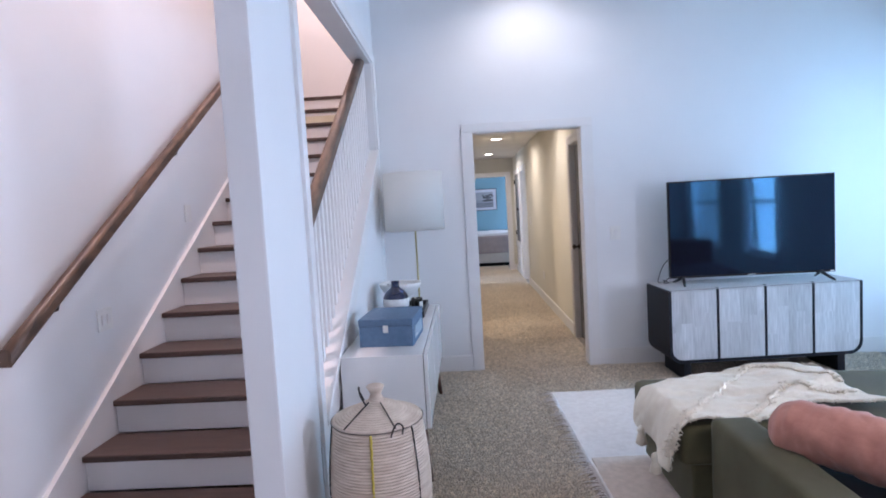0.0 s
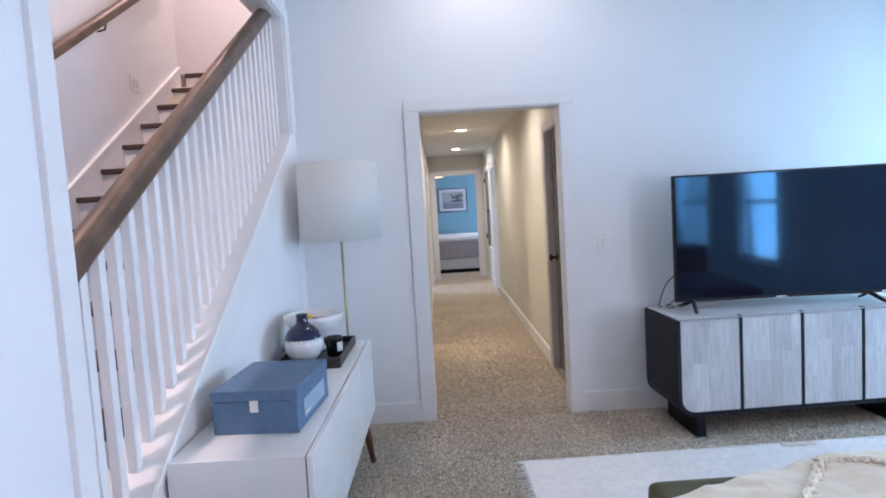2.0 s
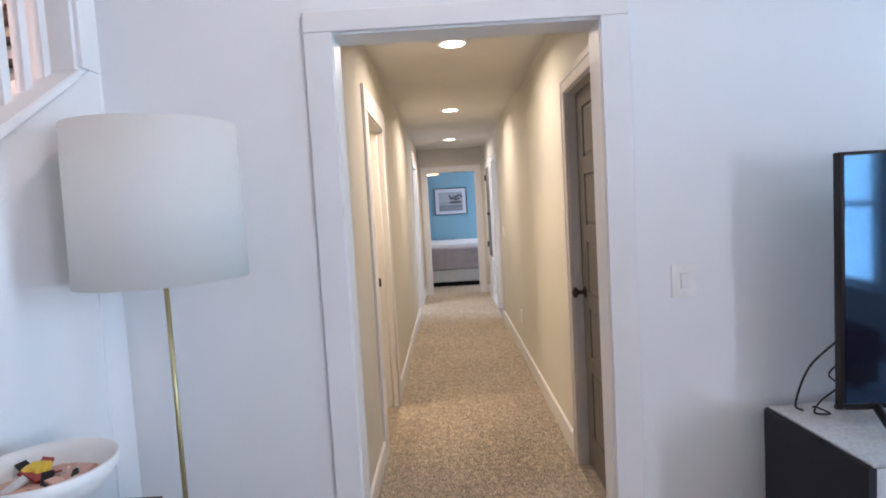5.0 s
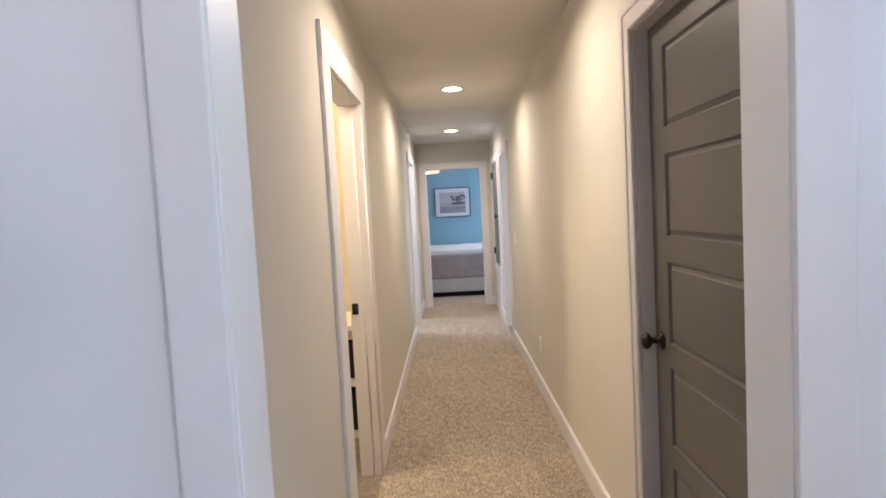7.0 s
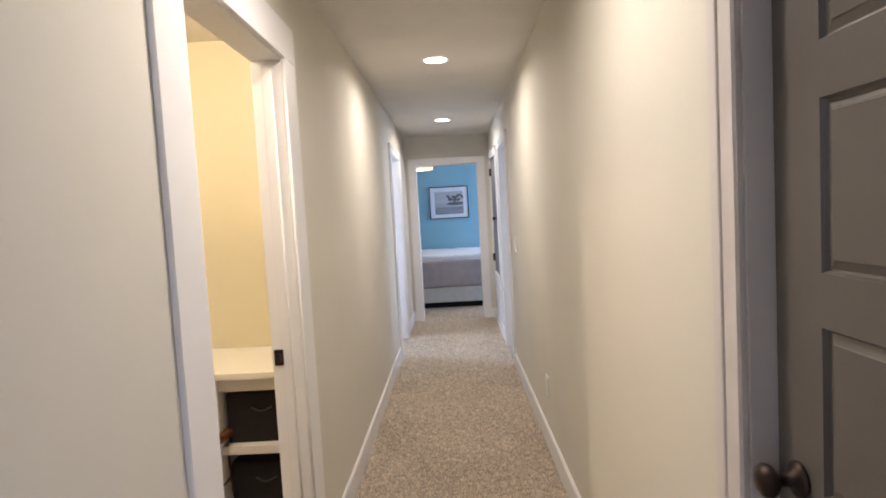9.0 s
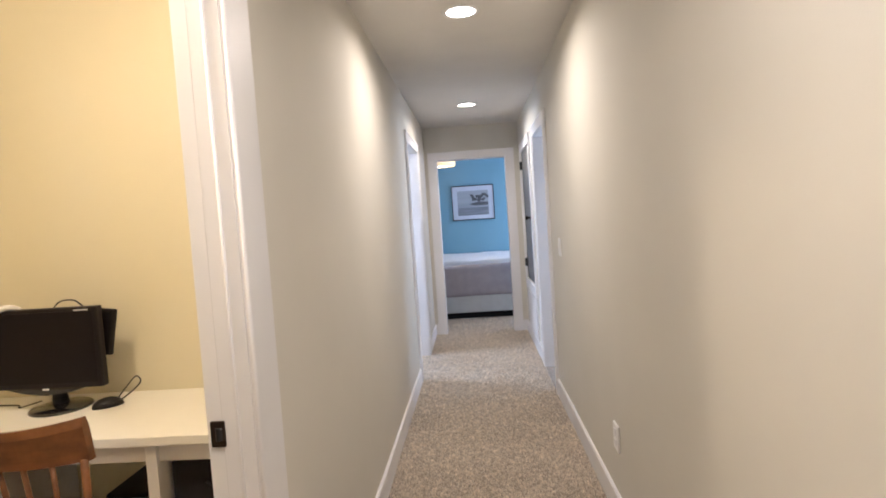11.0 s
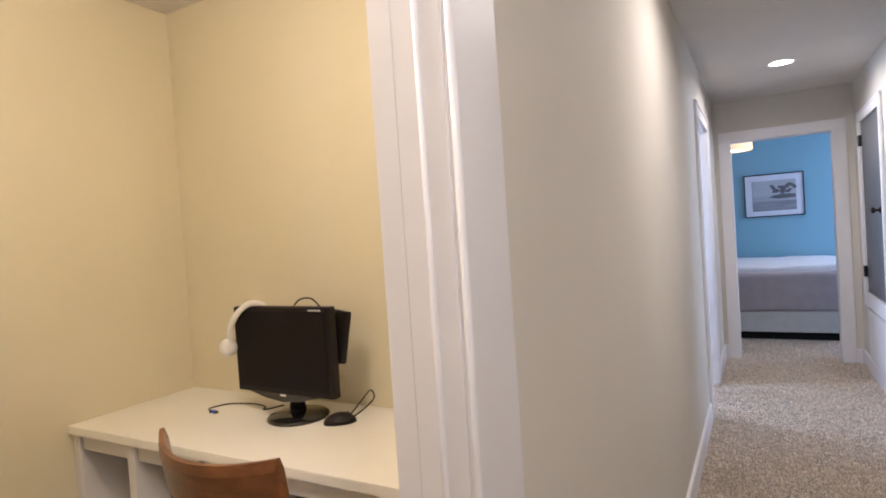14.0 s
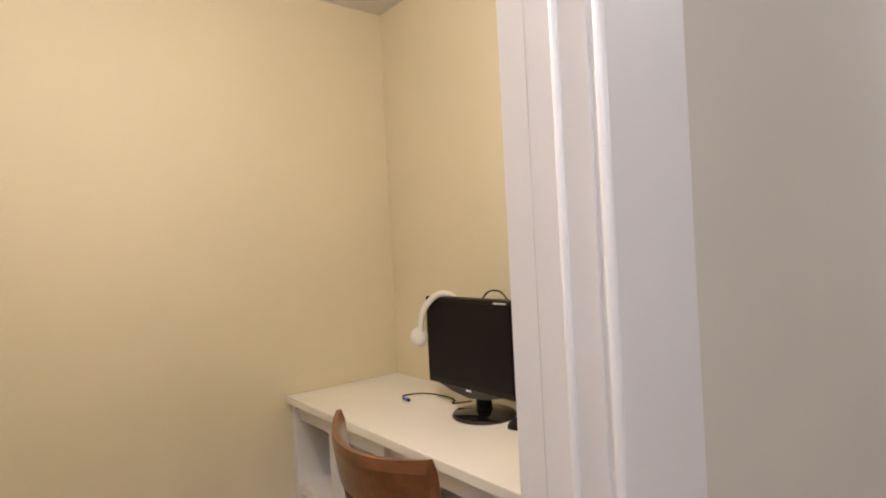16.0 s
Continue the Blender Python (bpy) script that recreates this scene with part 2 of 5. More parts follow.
# ---------- mesh helpers ----------
def bx(bm, x0, x1, y0, y1, z0, z1, bevel=0.0, seg=2):
    v = [bm.verts.new(p) for p in ((x0, y0, z0), (x1, y0, z0), (x1, y1, z0), (x0, y1, z0), (x0, y0, z1), (x1, y0, z1), (x1, y1, z1), (x0, y1, z1))]
    fs = [bm.faces.new([v[i] for i in f]) for f in ((0, 3, 2, 1), (4, 5, 6, 7), (0, 1, 5, 4), (1, 2, 6, 5), (2, 3, 7, 6), (3, 0, 4, 7))]
    if bevel:
        es = list({e for f in fs for e in f.edges})
        bmesh.ops.bevel(bm, geom=es, offset=bevel, segments=seg, profile=0.7, affect="EDGES")
    return bm


def prism(bm, outline, axis, a, b, bevel=0.0, seg=1):
    """A flat outline pushed along an axis from a to b; the outline's two numbers are the other two axes in order."""
    def at(p, w):
        return (w, p[0], p[1]) if axis == "x" else (p[0], w, p[1]) if axis == "y" else (p[0], p[1], w)
    lo = [bm.verts.new(at(p, a)) for p in outline]
    hi = [bm.verts.new(at(p, b)) for p in outline]
    n = len(outline)
    fs = [bm.faces.new(lo[::-1]), bm.faces.new(hi)]
    for i in range(n):
        fs.append(bm.faces.new((lo[i], lo[(i + 1) % n], hi[(i + 1) % n], hi[i])))
    bmesh.ops.recalc_face_normals(bm, faces=fs)
    if bevel:
        es = list({e for f in fs for e in f.edges})
        bmesh.ops.bevel(bm, geom=es, offset=bevel, segments=seg, profile=0.7, affect="EDGES")
    return bm


def lathe(bm, profile, cx=0.0, cy=0.0, n=40, caps=True):
    rings = []
    for r, z in profile:
        rings.append([bm.verts.new((cx + r * math.cos(2 * math.pi * k / n), cy + r * math.sin(2 * math.pi * k / n), z)) for k in range(n)])
    for a, b in zip(rings, rings[1:]):
        for k in range(n):
            f = bm.faces.new((a[k], a[(k + 1) % n], b[(k + 1) % n], b[k]))
            f.smooth = True
    if caps:
        bm.faces.new(rings[0][::-1])
        bm.faces.new(rings[-1])
    return bm


def tube(bm, pts, r, n=8, r2=None):
    pts = [Vector(p) for p in pts]
    rings = []
    for i, p in enumerate(pts):
        d = (pts[min(i + 1, len(pts) - 1)] - pts[max(i - 1, 0)]).normalized()
        side = d.cross(Vector((0, 0, 1)))
        if side.length < 0.05:
            side = d.cross(Vector((0, 1, 0)))
        side.normalize()
        up = side.cross(d)
        rr = r if r2 is None else r + (r2 - r) * i / (len(pts) - 1)
        rings.append([bm.verts.new(p + rr * (side * math.cos(2 * math.pi * k / n) + up * math.sin(2 * math.pi * k / n))) for k in range(n)])
    for a, b in zip(rings, rings[1:]):
        for k in range(n):
            f = bm.faces.new((a[k], a[(k + 1) % n], b[(k + 1) % n], b[k]))
            f.smooth = True
    bm.faces.new(rings[0][::-1])
    bm.faces.new(rings[-1])
    return bm


def curve_pts(ctrl, n=24):
    """Points on a smooth curve through the control points."""
    c = [Vector(p) for p in ctrl]
    c = [2 * c[0] - c[1]] + c + [2 * c[-1] - c[-2]]
    out = []
    for i in range(1, len(c) - 2):
        for k in range(n):
            t = k / n
            p0, p1, p2, p3 = c[i - 1], c[i], c[i + 1], c[i + 2]
            out.append(0.5 * (2 * p1 + (p2 - p0) * t + (2 * p0 - 5 * p1 + 4 * p2 - p3) * t * t + (3 * p1 - p0 - 3 * p2 + p3) * t ** 3))
    out.append(c[-2])
    return out


def link(name, bm, material, smooth=False):
    me = bpy.data.meshes.new(name)
    bmesh.ops.recalc_face_normals(bm, faces=bm.faces)
    if smooth:
        for f in bm.faces:
            f.smooth = True
    bm.to_mesh(me)
    bm.free()
    me.materials.append(material)
    return new(name, me)


def part(name, bm, material, parent, label="", smooth=False):
    ob = link(name, bm, material, smooth)
    ob.parent = parent
    if label:
        ob["label"] = label
    return ob


def thing(name, place, label, category, group="", turn=0.0):
    ob = new(name)
    ob.empty_display_size = 0.1
    ob.matrix_world = pose(*place, 0, 0, turn)
    return tagged(ob, label, category, group)


def structure(name, material, *bs, bevel=0.0, label="", category=""):
    bm = bmesh.new()
    for b in bs:
        bx(bm, *b, bevel=bevel)
    return tagged(link(name, bm, material), label, category, "", "structure")


def B(*b, bevel=0.0, seg=2):
    return bx(bmesh.new(), *b, bevel=bevel, seg=seg)


def wall_with_holes(name, material, axis, at0, at1, lo, hi, z0, z1, holes):
    """A wall of full thickness along an axis (x: runs along y; y: runs along x) with openings (from, to, bottom, top)."""
    bm = bmesh.new()
    cuts = sorted(holes)
    pos = lo
    pieces = []
    for a, b, zb, zt in cuts:
        pieces.append((pos, a, z0, z1))
        if zb > z0:
            pieces.append((a, b, z0, zb))
        if zt < z1:
            pieces.append((a, b, zt, z1))
        pos = b
    pieces.append((pos, hi, z0, z1))
    for a, b, zb, zt in pieces:
        if axis == "x":
            bx(bm, at0, at1, a, b, zb, zt)
        else:
            bx(bm, a, b, at0, at1, zb, zt)
    return tagged(link(name, bm, material), kind="structure")


# ---------- large structure ----------
structure("floor_living", CARPET, (-1.84, 4.3, -3.1, 5.6, -0.12, 0.0))
structure("floor_hall", CARPET, (-1.87, 3.3, 5.6, 15.9, -0.12, 0.0))
structure("ceiling_living", CEIL, (-0.67, 4.3, -3.1, 5.6, LH, LH + 0.12))
structure("ceiling_hall", CEIL, (0.06, 1.39, 5.66, 13.02, HH, HH + 0.1), (-1.75, 0.06, 6.5, 8.7, HH, HH + 0.1), (-1.87, 3.2, 13.14, 15.8, HH + 0.02, HH + 0.12),
          (-1.6, 0.06, 10.6, 12.6, HH, HH + 0.1), (1.39, 3.1, 10.2, 12.0, HH, HH + 0.1))
structure("ceiling_stairwell", CEIL, (-3.2, -0.53, -3.1, 8.0, SH, SH + 0.1))
structure("ground", GRASS, (-150, 150, -150, 150, -0.6, -0.5))

wall_with_holes("wall_living_far", WALL, "y", 5.53, 5.665, -0.53, 4.2, 0, LH, [(0.262, 1.190, 0, 2.052)])
wall_with_holes("wall_living_right", WALL, "x", 4.2, 4.32, -3.1, 5.665, 0, LH,
                [(-2.55, -0.95, 0.45, 2.05), (0.25, 1.36, 0.45, 2.05), (4.15, 5.1, 0.58, 2.3)])
structure("wall_living_back", WALL, (-1.84, 4.2, -3.1, -3.0, 0, SH))
structure("wall_stair_left", WALL, (-1.84, -1.72, -3.0, 6.62, 0, SH))
structure("wall_upper_back", WALL, (-3.2, -0.53, 7.8, 7.92, 2.67, SH))
structure("wall_upper_left", WALL, (-3.2, -3.1, 6.62, 7.8, 2.67, SH))
structure("wall_upper_near", WALL, (-3.1, -1.84, 6.52, 6.62, 2.67, SH))
structure("wall_stub", WALL, (-0.645, -0.53, 2.595, 3.165, 0, SH), bevel=0.010)
structure("wall_over_opening", WALL, (-0.67, -0.53, 3.165, 5.40, 2.65, SH))
structure("wall_stair_end", WALL, (-0.67, -0.53, 5.40, 6.38, 0, SH), (-0.67, -0.53, 6.38, 7.8, HH + 0.1, SH))
structure("wall_void_front", WALL, (-0.645, -0.53, -3.0, 2.60, LH, SH))

wall_with_holes("wall_hall_left", HALLP, "x", 0.10, 0.192, 5.665, 13.02, 0, HH, [(6.85, 7.652, 0, 2.015), (11.18, 12.02, 0, 2.03)])
wall_with_holes("wall_hall_right", HALLP, "x", 1.282, 1.39, 5.665, 13.02, 0, HH, [(5.79, 6.575, 0, 2.0), (10.70, 11.42, 0, 2.03), (11.86, 12.68, 0.66, 2.03)])
wall_with_holes("wall_hall_end", HALLP, "y", 13.02, 13.14, 0.10, 1.39, 0, HH, [(0.322, 1.132, 0, 2.042)])
wall_with_holes("wall_bedroom_near", BLUE, "y", 13.14, 13.16, -1.87, 3.2, 0, HH + 0.02, [(0.322, 1.132, 0, 2.042)])
structure("wall_bedroom_back", BLUE, (-1.87, 3.2, 15.76, 15.88, 0, HH + 0.02))
structure("wall_bedroom_left", BLUE, (-1.87, -1.77, 13.16, 15.76, 0, HH + 0.02))
wall_with_holes("wall_bedroom_right", BLUE, "x", 3.2, 3.3, 13.14, 15.88, 0, HH + 0.02, [(13.9, 15.3, 0.75, 2.2)])
structure("wall_office_left", YELLOW, (-1.87, -1.75, 6.5, 8.82, 0, HH))
structure("wall_office_back", YELLOW, (-1.75, 0.10, 8.70, 8.82, 0, HH))
structure("wall_office_near", YELLOW, (-1.87, 0.10, 6.38, 6.50, 0, HH))
wall_with_holes("wall_office_right", YELLOW, "x", 0.086, 0.10, 6.5, 8.7, 0, HH, [(6.85, 7.652, 0, 2.015)])
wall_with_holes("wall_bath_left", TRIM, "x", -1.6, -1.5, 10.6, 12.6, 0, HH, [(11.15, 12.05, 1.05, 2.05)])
structure("wall_bath_ends", TRIM, (-1.5, 0.10, 10.6, 10.7, 0, HH), (-1.5, 0.10, 12.5, 12.6, 0, HH))
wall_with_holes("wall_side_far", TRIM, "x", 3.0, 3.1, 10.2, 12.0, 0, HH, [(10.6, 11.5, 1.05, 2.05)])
structure("wall_side_room", TRIM, (1.39, 3.0, 10.2, 10.3, 0, HH), (1.39, 3.0, 11.7, 11.8, 0, HH))
structure("cupboard_back", DARK, (1.62, 1.66, 11.84, 12.72, 0.6, 2.06))
structure("closet_back", DARK, (1.9, 1.94, 5.68, 6.7, 0, HH))


def board(bm, axis, face, out, lo, hi, z0, z1, proud, bevel=0.004):
    """A flat board on a wall face: along y when the wall is an x wall, along x otherwise; out is +1 or -1."""
    a, b = sorted((face, face + out * proud))
    if axis == "x":
        bx(bm, a, b, lo, hi, z0, z1, bevel=bevel)
    else:
        bx(bm, lo, hi, a, b, z0, z1, bevel=bevel)
    return bm


def casing(door, axis, face, out, a, b, top, w, beads=True, legs=(True, True), z0=0.0, head=None):
    """The boards round an opening on one face of its wall, each with its raised beads."""
    t = 0.016
    zt = top - 0.004
    head = head or w
    for on, lo, hi, inner, sgn in ((legs[0], a - w, a + 0.009, a, -1), (legs[1], b - 0.009, b + w, b, 1)):
        if on:
            bm = board(bmesh.new(), axis, face, out, lo, hi, z0, zt, t)
            if beads:
                board(bm, axis, face, out, *sorted((inner + sgn * 0.030, inner + sgn * 0.040)), z0 + 0.001, zt - 0.001, t + 0.003, 0.0015)
                board(bm, axis, face, out, *sorted((inner + sgn * (w - 0.024), inner + sgn * (w - 0.005))), z0 + 0.001, zt - 0.001, t + 0.005, 0.0025)
            part("casing_board", bm, TRIM, door)
    bm = board(bmesh.new(), axis, face, out, a - w, b + w, zt, top + head, t + 0.001)
    if beads is True:
        board(bm, axis, face, out, a - w + 0.004, b + w - 0.004, top + head - 0.022, top + head - 0.004, t + 0.006, 0.0025)
    part("head_board", bm, TRIM, door)


def lining(door, axis, f0, f1, a, b, top, z0=0.0, t=0.012, paint=None):
    """The boards that line the thickness of the wall in an opening."""
    for lo, hi, zb, zt in ((a - 0.001, a + t, z0, top - t), (b - t, b + 0.001, z0, top - t), (a - 0.001, b + 0.001, top - t, top + 0.001)):
        bm = bmesh.new()
        if axis == "x":
            bx(bm, f0, f1, lo, hi, zb, zt, bevel=0.002)
        else:
            bx(bm, lo, hi, f0, f1, zb, zt, bevel=0.002)
        part("jamb", bm, paint or TRIM, door)


def frame_set(name, label):
    ob = new(name)
    return tagged(ob, label, "door frame", "", "structure")


d1 = frame_set("door_1", "wide white cased opening from living room into hallway")
lining(d1, "y", 5.5295, 5.6655, 0.262, 1.190, 2.052)
casing(d1, "y", 5.53, -1, 0.262, 1.190, 2.052, 0.086, beads=False, head=0.066)
casing(d1, "y", 5.665, 1, 0.262, 1.190, 2.052, 0.068, beads=False)
d2 = frame_set("door_2", "white beaded door frame of the office with pocket door slot")
lining(d2, "x", 0.083, 0.1925, 6.85, 7.652, 2.015)
casing(d2, "x", 0.192, 1, 6.85, 7.652, 2.015, 0.128, beads=False)
for yj, out in ((7.640, -1), (6.862, 1)):
    part("stop_bead", tube(bmesh.new(), [(0.157, yj + out * 0.001, 0.0), (0.157, yj + out * 0.001, 1.0), (0.157, yj + out * 0.001, 2.0)], 0.0042, 14), TRIM, d2, "rounded white bead")
    part("edge_bead", tube(bmesh.new(), [(0.2025, yj - out * 0.004, 0.0), (0.2025, yj - out * 0.004, 1.0), (0.2025, yj - out * 0.004, 2.0)], 0.0056, 14), TRIM, d2, "rounded white bead")
part("slot", B(0.1195, 0.1203, 7.6394, 7.6403, 0, 2.0), SLOT, d2, "thin dark slot for the sliding door")
strike = part("strike_plate", B(0.092, 0.126, 7.634, 7.6395, 0.895, 0.955, bevel=0.004), BRONZE, d2, "dark bronze strike plate")
part("latch_hole", lathe(bmesh.new(), [(0.009, 0.91), (0.0095, 0.912), (0.0095, 0.938), (0.009, 0.94)], 0.112, 7.638, 12), BLACKM, strike, "dark latch hole")
d4 = frame_set("door_4", "white door frame of the bathroom standing open")
lining(d4, "x", 0.096, 0.1925, 11.18, 12.02, 2.03)
casing(d4, "x", 0.192, 1, 11.18, 12.02, 2.03, 0.09)
d5 = frame_set("door_5", "white door frame with dark hinges, door swung out of sight")
lining(d5, "x", 1.2815, 1.394, 10.70, 11.42, 2.03)
casing(d5, "x", 1.282, -1, 10.70, 11.42, 2.03, 0.09)
for hz in (0.47, 1.12, 1.76):
    part("hinge", B(1.362, 1.410, 11.396, 11.409, hz - 0.05, hz + 0.05, bevel=0.003), BLACKM, d5, "black metal hinge")
d6 = frame_set("door_6", "white cased opening into the blue bedroom")
lining(d6, "y", 13.0195, 13.164, 0.322, 1.132, 2.042)
casing(d6, "y", 13.02, -1, 0.322, 1.132, 2.042, 0.092, beads=False, head=0.084)

# baseboards, in one run per stretch of wall
base = new("baseboard")
tagged(base, "white painted baseboards along the walls", "baseboard", "", "structure")


def skirting(axis, face, out, lo, hi, h=0.13, paint=None):
    run = part("baseboard_run", board(bmesh.new(), axis, face, out, lo, hi, 0.0, h, 0.014, 0.0), paint or TRIM, base)
    bead = board(bmesh.new(), axis, face, out, lo + 0.001, hi - 0.001, h, h + 0.009, 0.011, 0.003)
    part("top_bead", bead, TRIM, run, "rounded glossy white upper edge")


for lo, hi in ((-0.53, 0.176), (1.276, 4.2)):
    skirting("y", 5.53, -1, lo, hi)
skirting("x", 4.2, -1, -3.0, 5.516)
for lo, hi in ((5.67, 6.715), (7.787, 11.09), (12.11, 13.02)):
    skirting("x", 0.192, 1, lo, hi, 0.118)
for lo, hi in ((6.665, 10.61), (11.51, 13.02)):
    skirting("x", 1.282, -1, lo, hi, 0.118)
skirting("y", 13.02, -1, 0.206, 0.229, 0.118)
skirting("y", 13.02, -1, 1.225, 1.268, 0.118)
skirting("x", 0.086, -1, 7.8, 8.68, 0.118)
bm = board(bmesh.new(), "y", 7.8, -1, -3.09, -0.68, 2.672, 2.80, 0.014, 0.0)
part("baseboard_run", bm, TRIM, base)
skirting("x", -0.53, 1, 2.60, 3.08)
skirting("y", 2.595, -1, -0.64, -0.535)

# ---------- grey panel door ----------
door = tagged(new("door_3"), "closed taupe grey five-panel door with bronze knob", "door", "", "structure")


def mitred_casing(parent, face, a, b, top, w, material):
    """Moulded boards with mitred corners round an opening in a wall that faces the negative x side."""
    for inset, outset, depth in ((0.0, w, 0.013), (0.003, 0.014, 0.016), (w - 0.036, w - 0.003, 0.0175)):
        la, lb = a + 0.006 - inset, a + 0.006 - outset
        ra, rb = b - 0.006 + inset, b - 0.006 + outset
        za, zb = top - 0.006 + inset, top - 0.006 + outset
        for name, outline in (("casing_board", [(la, 0.0), (la, za), (lb, zb), (lb, 0.0)]),
                              ("casing_board", [(ra, 0.0), (rb, 0.0), (rb, zb), (ra, za)]),
                              ("head_board", [(la, za), (ra, za), (rb, zb), (lb, zb)])):
            part(name, prism(bmesh.new(), outline, "x", face - depth, face, bevel=0.002), material, parent)


mitred_casing(door, 1.282, 5.79, 6.575, 2.0, 0.094, TAUPE)
# white jamb drawn in the greyer tone, its shade put into the colour
lining(door, "x", 1.2815, 1.394, 5.79, 6.575, 2.0, paint=TAUPE)
bm = bmesh.new()
DX0, DX1 = 1.328, 1.366
DY0, DY1, PY0, PY1 = 5.805, 6.559, 5.898, 6.438
PZ = ((0.19, 0.545), (0.618, 0.880), (0.956, 1.222), (1.305, 1.566), (1.650, 1.90))
bx(bm, DX0, DX1, DY0, PY0, 0.012, 1.985)
bx(bm, DX0, DX1, PY1, DY1, 0.012, 1.985)
zs = [0.012] + [z for p in PZ for z in p] + [1.985]
for z0, z1 in zip(zs[::2], zs[1::2]):
    bx(bm, DX0, DX1, PY0, PY1, z0, z1)
leaf = part("door_leaf", bm, GREYDOOR, door)
for z0, z1 in PZ:
    bm = bmesh.new()
    steps = ((0.0, DX0 + 0.0005), (0.004, DX0 + 0.009), (0.007, DX0 + 0.010), (0.020, DX0 + 0.005), (0.022, DX0 + 0.003), (0.035, DX0 + 0.003))
    rings = []
    for inset, x in steps:
        rings.append([bm.verts.new((x, y, z)) for y, z in ((PY0 + inset, z0 + inset), (PY1 - inset, z0 + inset), (PY1 - inset, z1 - inset), (PY0 + inset, z1 - inset))])
    for a, b in zip(rings, rings[1:]):
        for k in range(4):
            bm.faces.new((a[k], a[(k + 1) % 4], b[(k + 1) % 4], b[k]))
    bm.faces.new(rings[-1])
    backs = [bm.verts.new((DX1 - 0.004, y, z)) for y, z in ((PY0, z0), (PY1, z0), (PY1, z1), (PY0, z1))]
    bm.faces.new(backs[::-1])
    for k in range(4):
        bm.faces.new((rings[0][k], rings[0][(k + 1) % 4], backs[(k + 1) % 4], backs[k]))
    part("door_panel", bm, GREYDOOR, leaf)


def knob(parent, x, y, z, out, s=1.0):
    """A round knob on a round rose, standing out along x."""
    prof = [(0.0, 0.0), (0.031, 0.001), (0.031, 0.006), (0.024, 0.011), (0.012, 0.014), (0.010, 0.034), (0.018, 0.040), (0.027, 0.048), (0.029, 0.056), (0.024, 0.065), (0.012, 0.070), (0.0, 0.071)]
    bm = bmesh.new()
    n = 24
    rings = []
    for r, h in prof:
        rings.append([bm.verts.new((x + out * h * s, y + s * max(r, 0.0004) * math.cos(2 * math.pi * k / n), z + s * max(r, 0.0004) * math.sin(2 * math.pi * k / n))) for k in range(n)])
    for a, b in zip(rings, rings[1:]):
        for k in range(n):
            bm.faces.new((a[k], a[(k + 1) % n], b[(k + 1) % n], b[k]))
    return part("door_knob", bm, BRONZE, parent, "dark bronze round knob", smooth=True)


knob(leaf, DX0, 6.500, 0.955, -1)

# ---------- hall cupboard with dark door ----------
cup = tagged(new("wall_cupboard"), "built-in wall cupboard with dark grey door and white casing", "cupboard")
casing(cup, "x", 1.282, -1, 11.86, 12.68, 2.03, 0.085, z0=0.60)
part("sill_board", board(bmesh.new(), "x", 1.282, -1, 11.76, 12.78, 0.55, 0.655, 0.018), TRIM, cup)
bm = B(1.280, 1.312, 11.872, 12.668, 0.668, 2.02, bevel=0.003)
cd = part("cupboard_door", bm, CUPDOOR, cup, "dark grey flat door")
knob(cd, 1.280, 12.0, 1.32, -1, 0.8)
for hz in (0.83, 1.88):
    part("hinge", B(1.256, 1.280, 12.655, 12.70, hz - 0.045, hz + 0.045, bevel=0.004), BLACKM, cd, "black metal hinge")
part("lower_panel", board(bmesh.new(), "x", 1.282, -1, 11.86, 12.68, 0.135, 0.53, 0.012, 0.004), TRIM, cup)

# ---------- stairs ----------
RISE, RUN, NOSE0 = 0.178, 0.269, 2.921
stairs = tagged(new("stairs"), "straight staircase with dark wood treads and white risers", "stairs", "", "structure")
for n in range(1, 15):
    y0, z = NOSE0 + RUN * (n - 1), RISE * n
    part("tread", B(-1.70, -0.648, y0, y0 + RUN + 0.012, z - 0.032, z, bevel=0.010, seg=3), TREAD, stairs)
for n in range(1, 16):
    y0, z = NOSE0 + RUN * (n - 1) + 0.028, RISE * n
    part("riser", B(-1.70, -0.648, y0, y0 + 0.014, z - RISE, z - 0.033), TRIM, stairs)
part("tread", B(-1.70, -0.648, NOSE0 + RUN * 14, NOSE0 + RUN * 14 + 0.12, 15 * RISE - 0.032, 15 * RISE, bevel=0.010, seg=3), TREAD, stairs)
structure("floor_landing", CARPET, (-3.1, -0.67, 6.80, 7.8, 2.54, 2.665), (-3.1, -1.72, 6.62, 6.8, 2.54, 2.665))
SL = RISE / RUN


def slope(y):
    """Height of the line of nosings."""
    return RISE + SL * (y - NOSE0)


for xa, xb in ((-1.72, -1.702),):
    bm = bmesh.new()
    prism(bm, [(2.80, 0.0), (3.1, 0.0), (6.62, slope(6.62) - 0.25), (6.62, slope(6.62) + 0.075), (2.80, slope(2.80) + 0.075)], "x", xa, xb)
    prism(bm, [(2.80, slope(2.80) + 0.060), (6.62, slope(6.62) + 0.060), (6.62, slope(6.62) + 0.082), (2.80, slope(2.80) + 0.082)], "x", xa, xb + 0.007)
    part("skirt_board", bm, TRIM, stairs, "white skirting board along the wall")

# knee wall under the balustrade
CAP0, CAPY = 0.728, 3.594


def cap(y):
    """Height of the lower edge of the sloping cap."""
    return CAP0 + 0.658 * (y - CAPY)


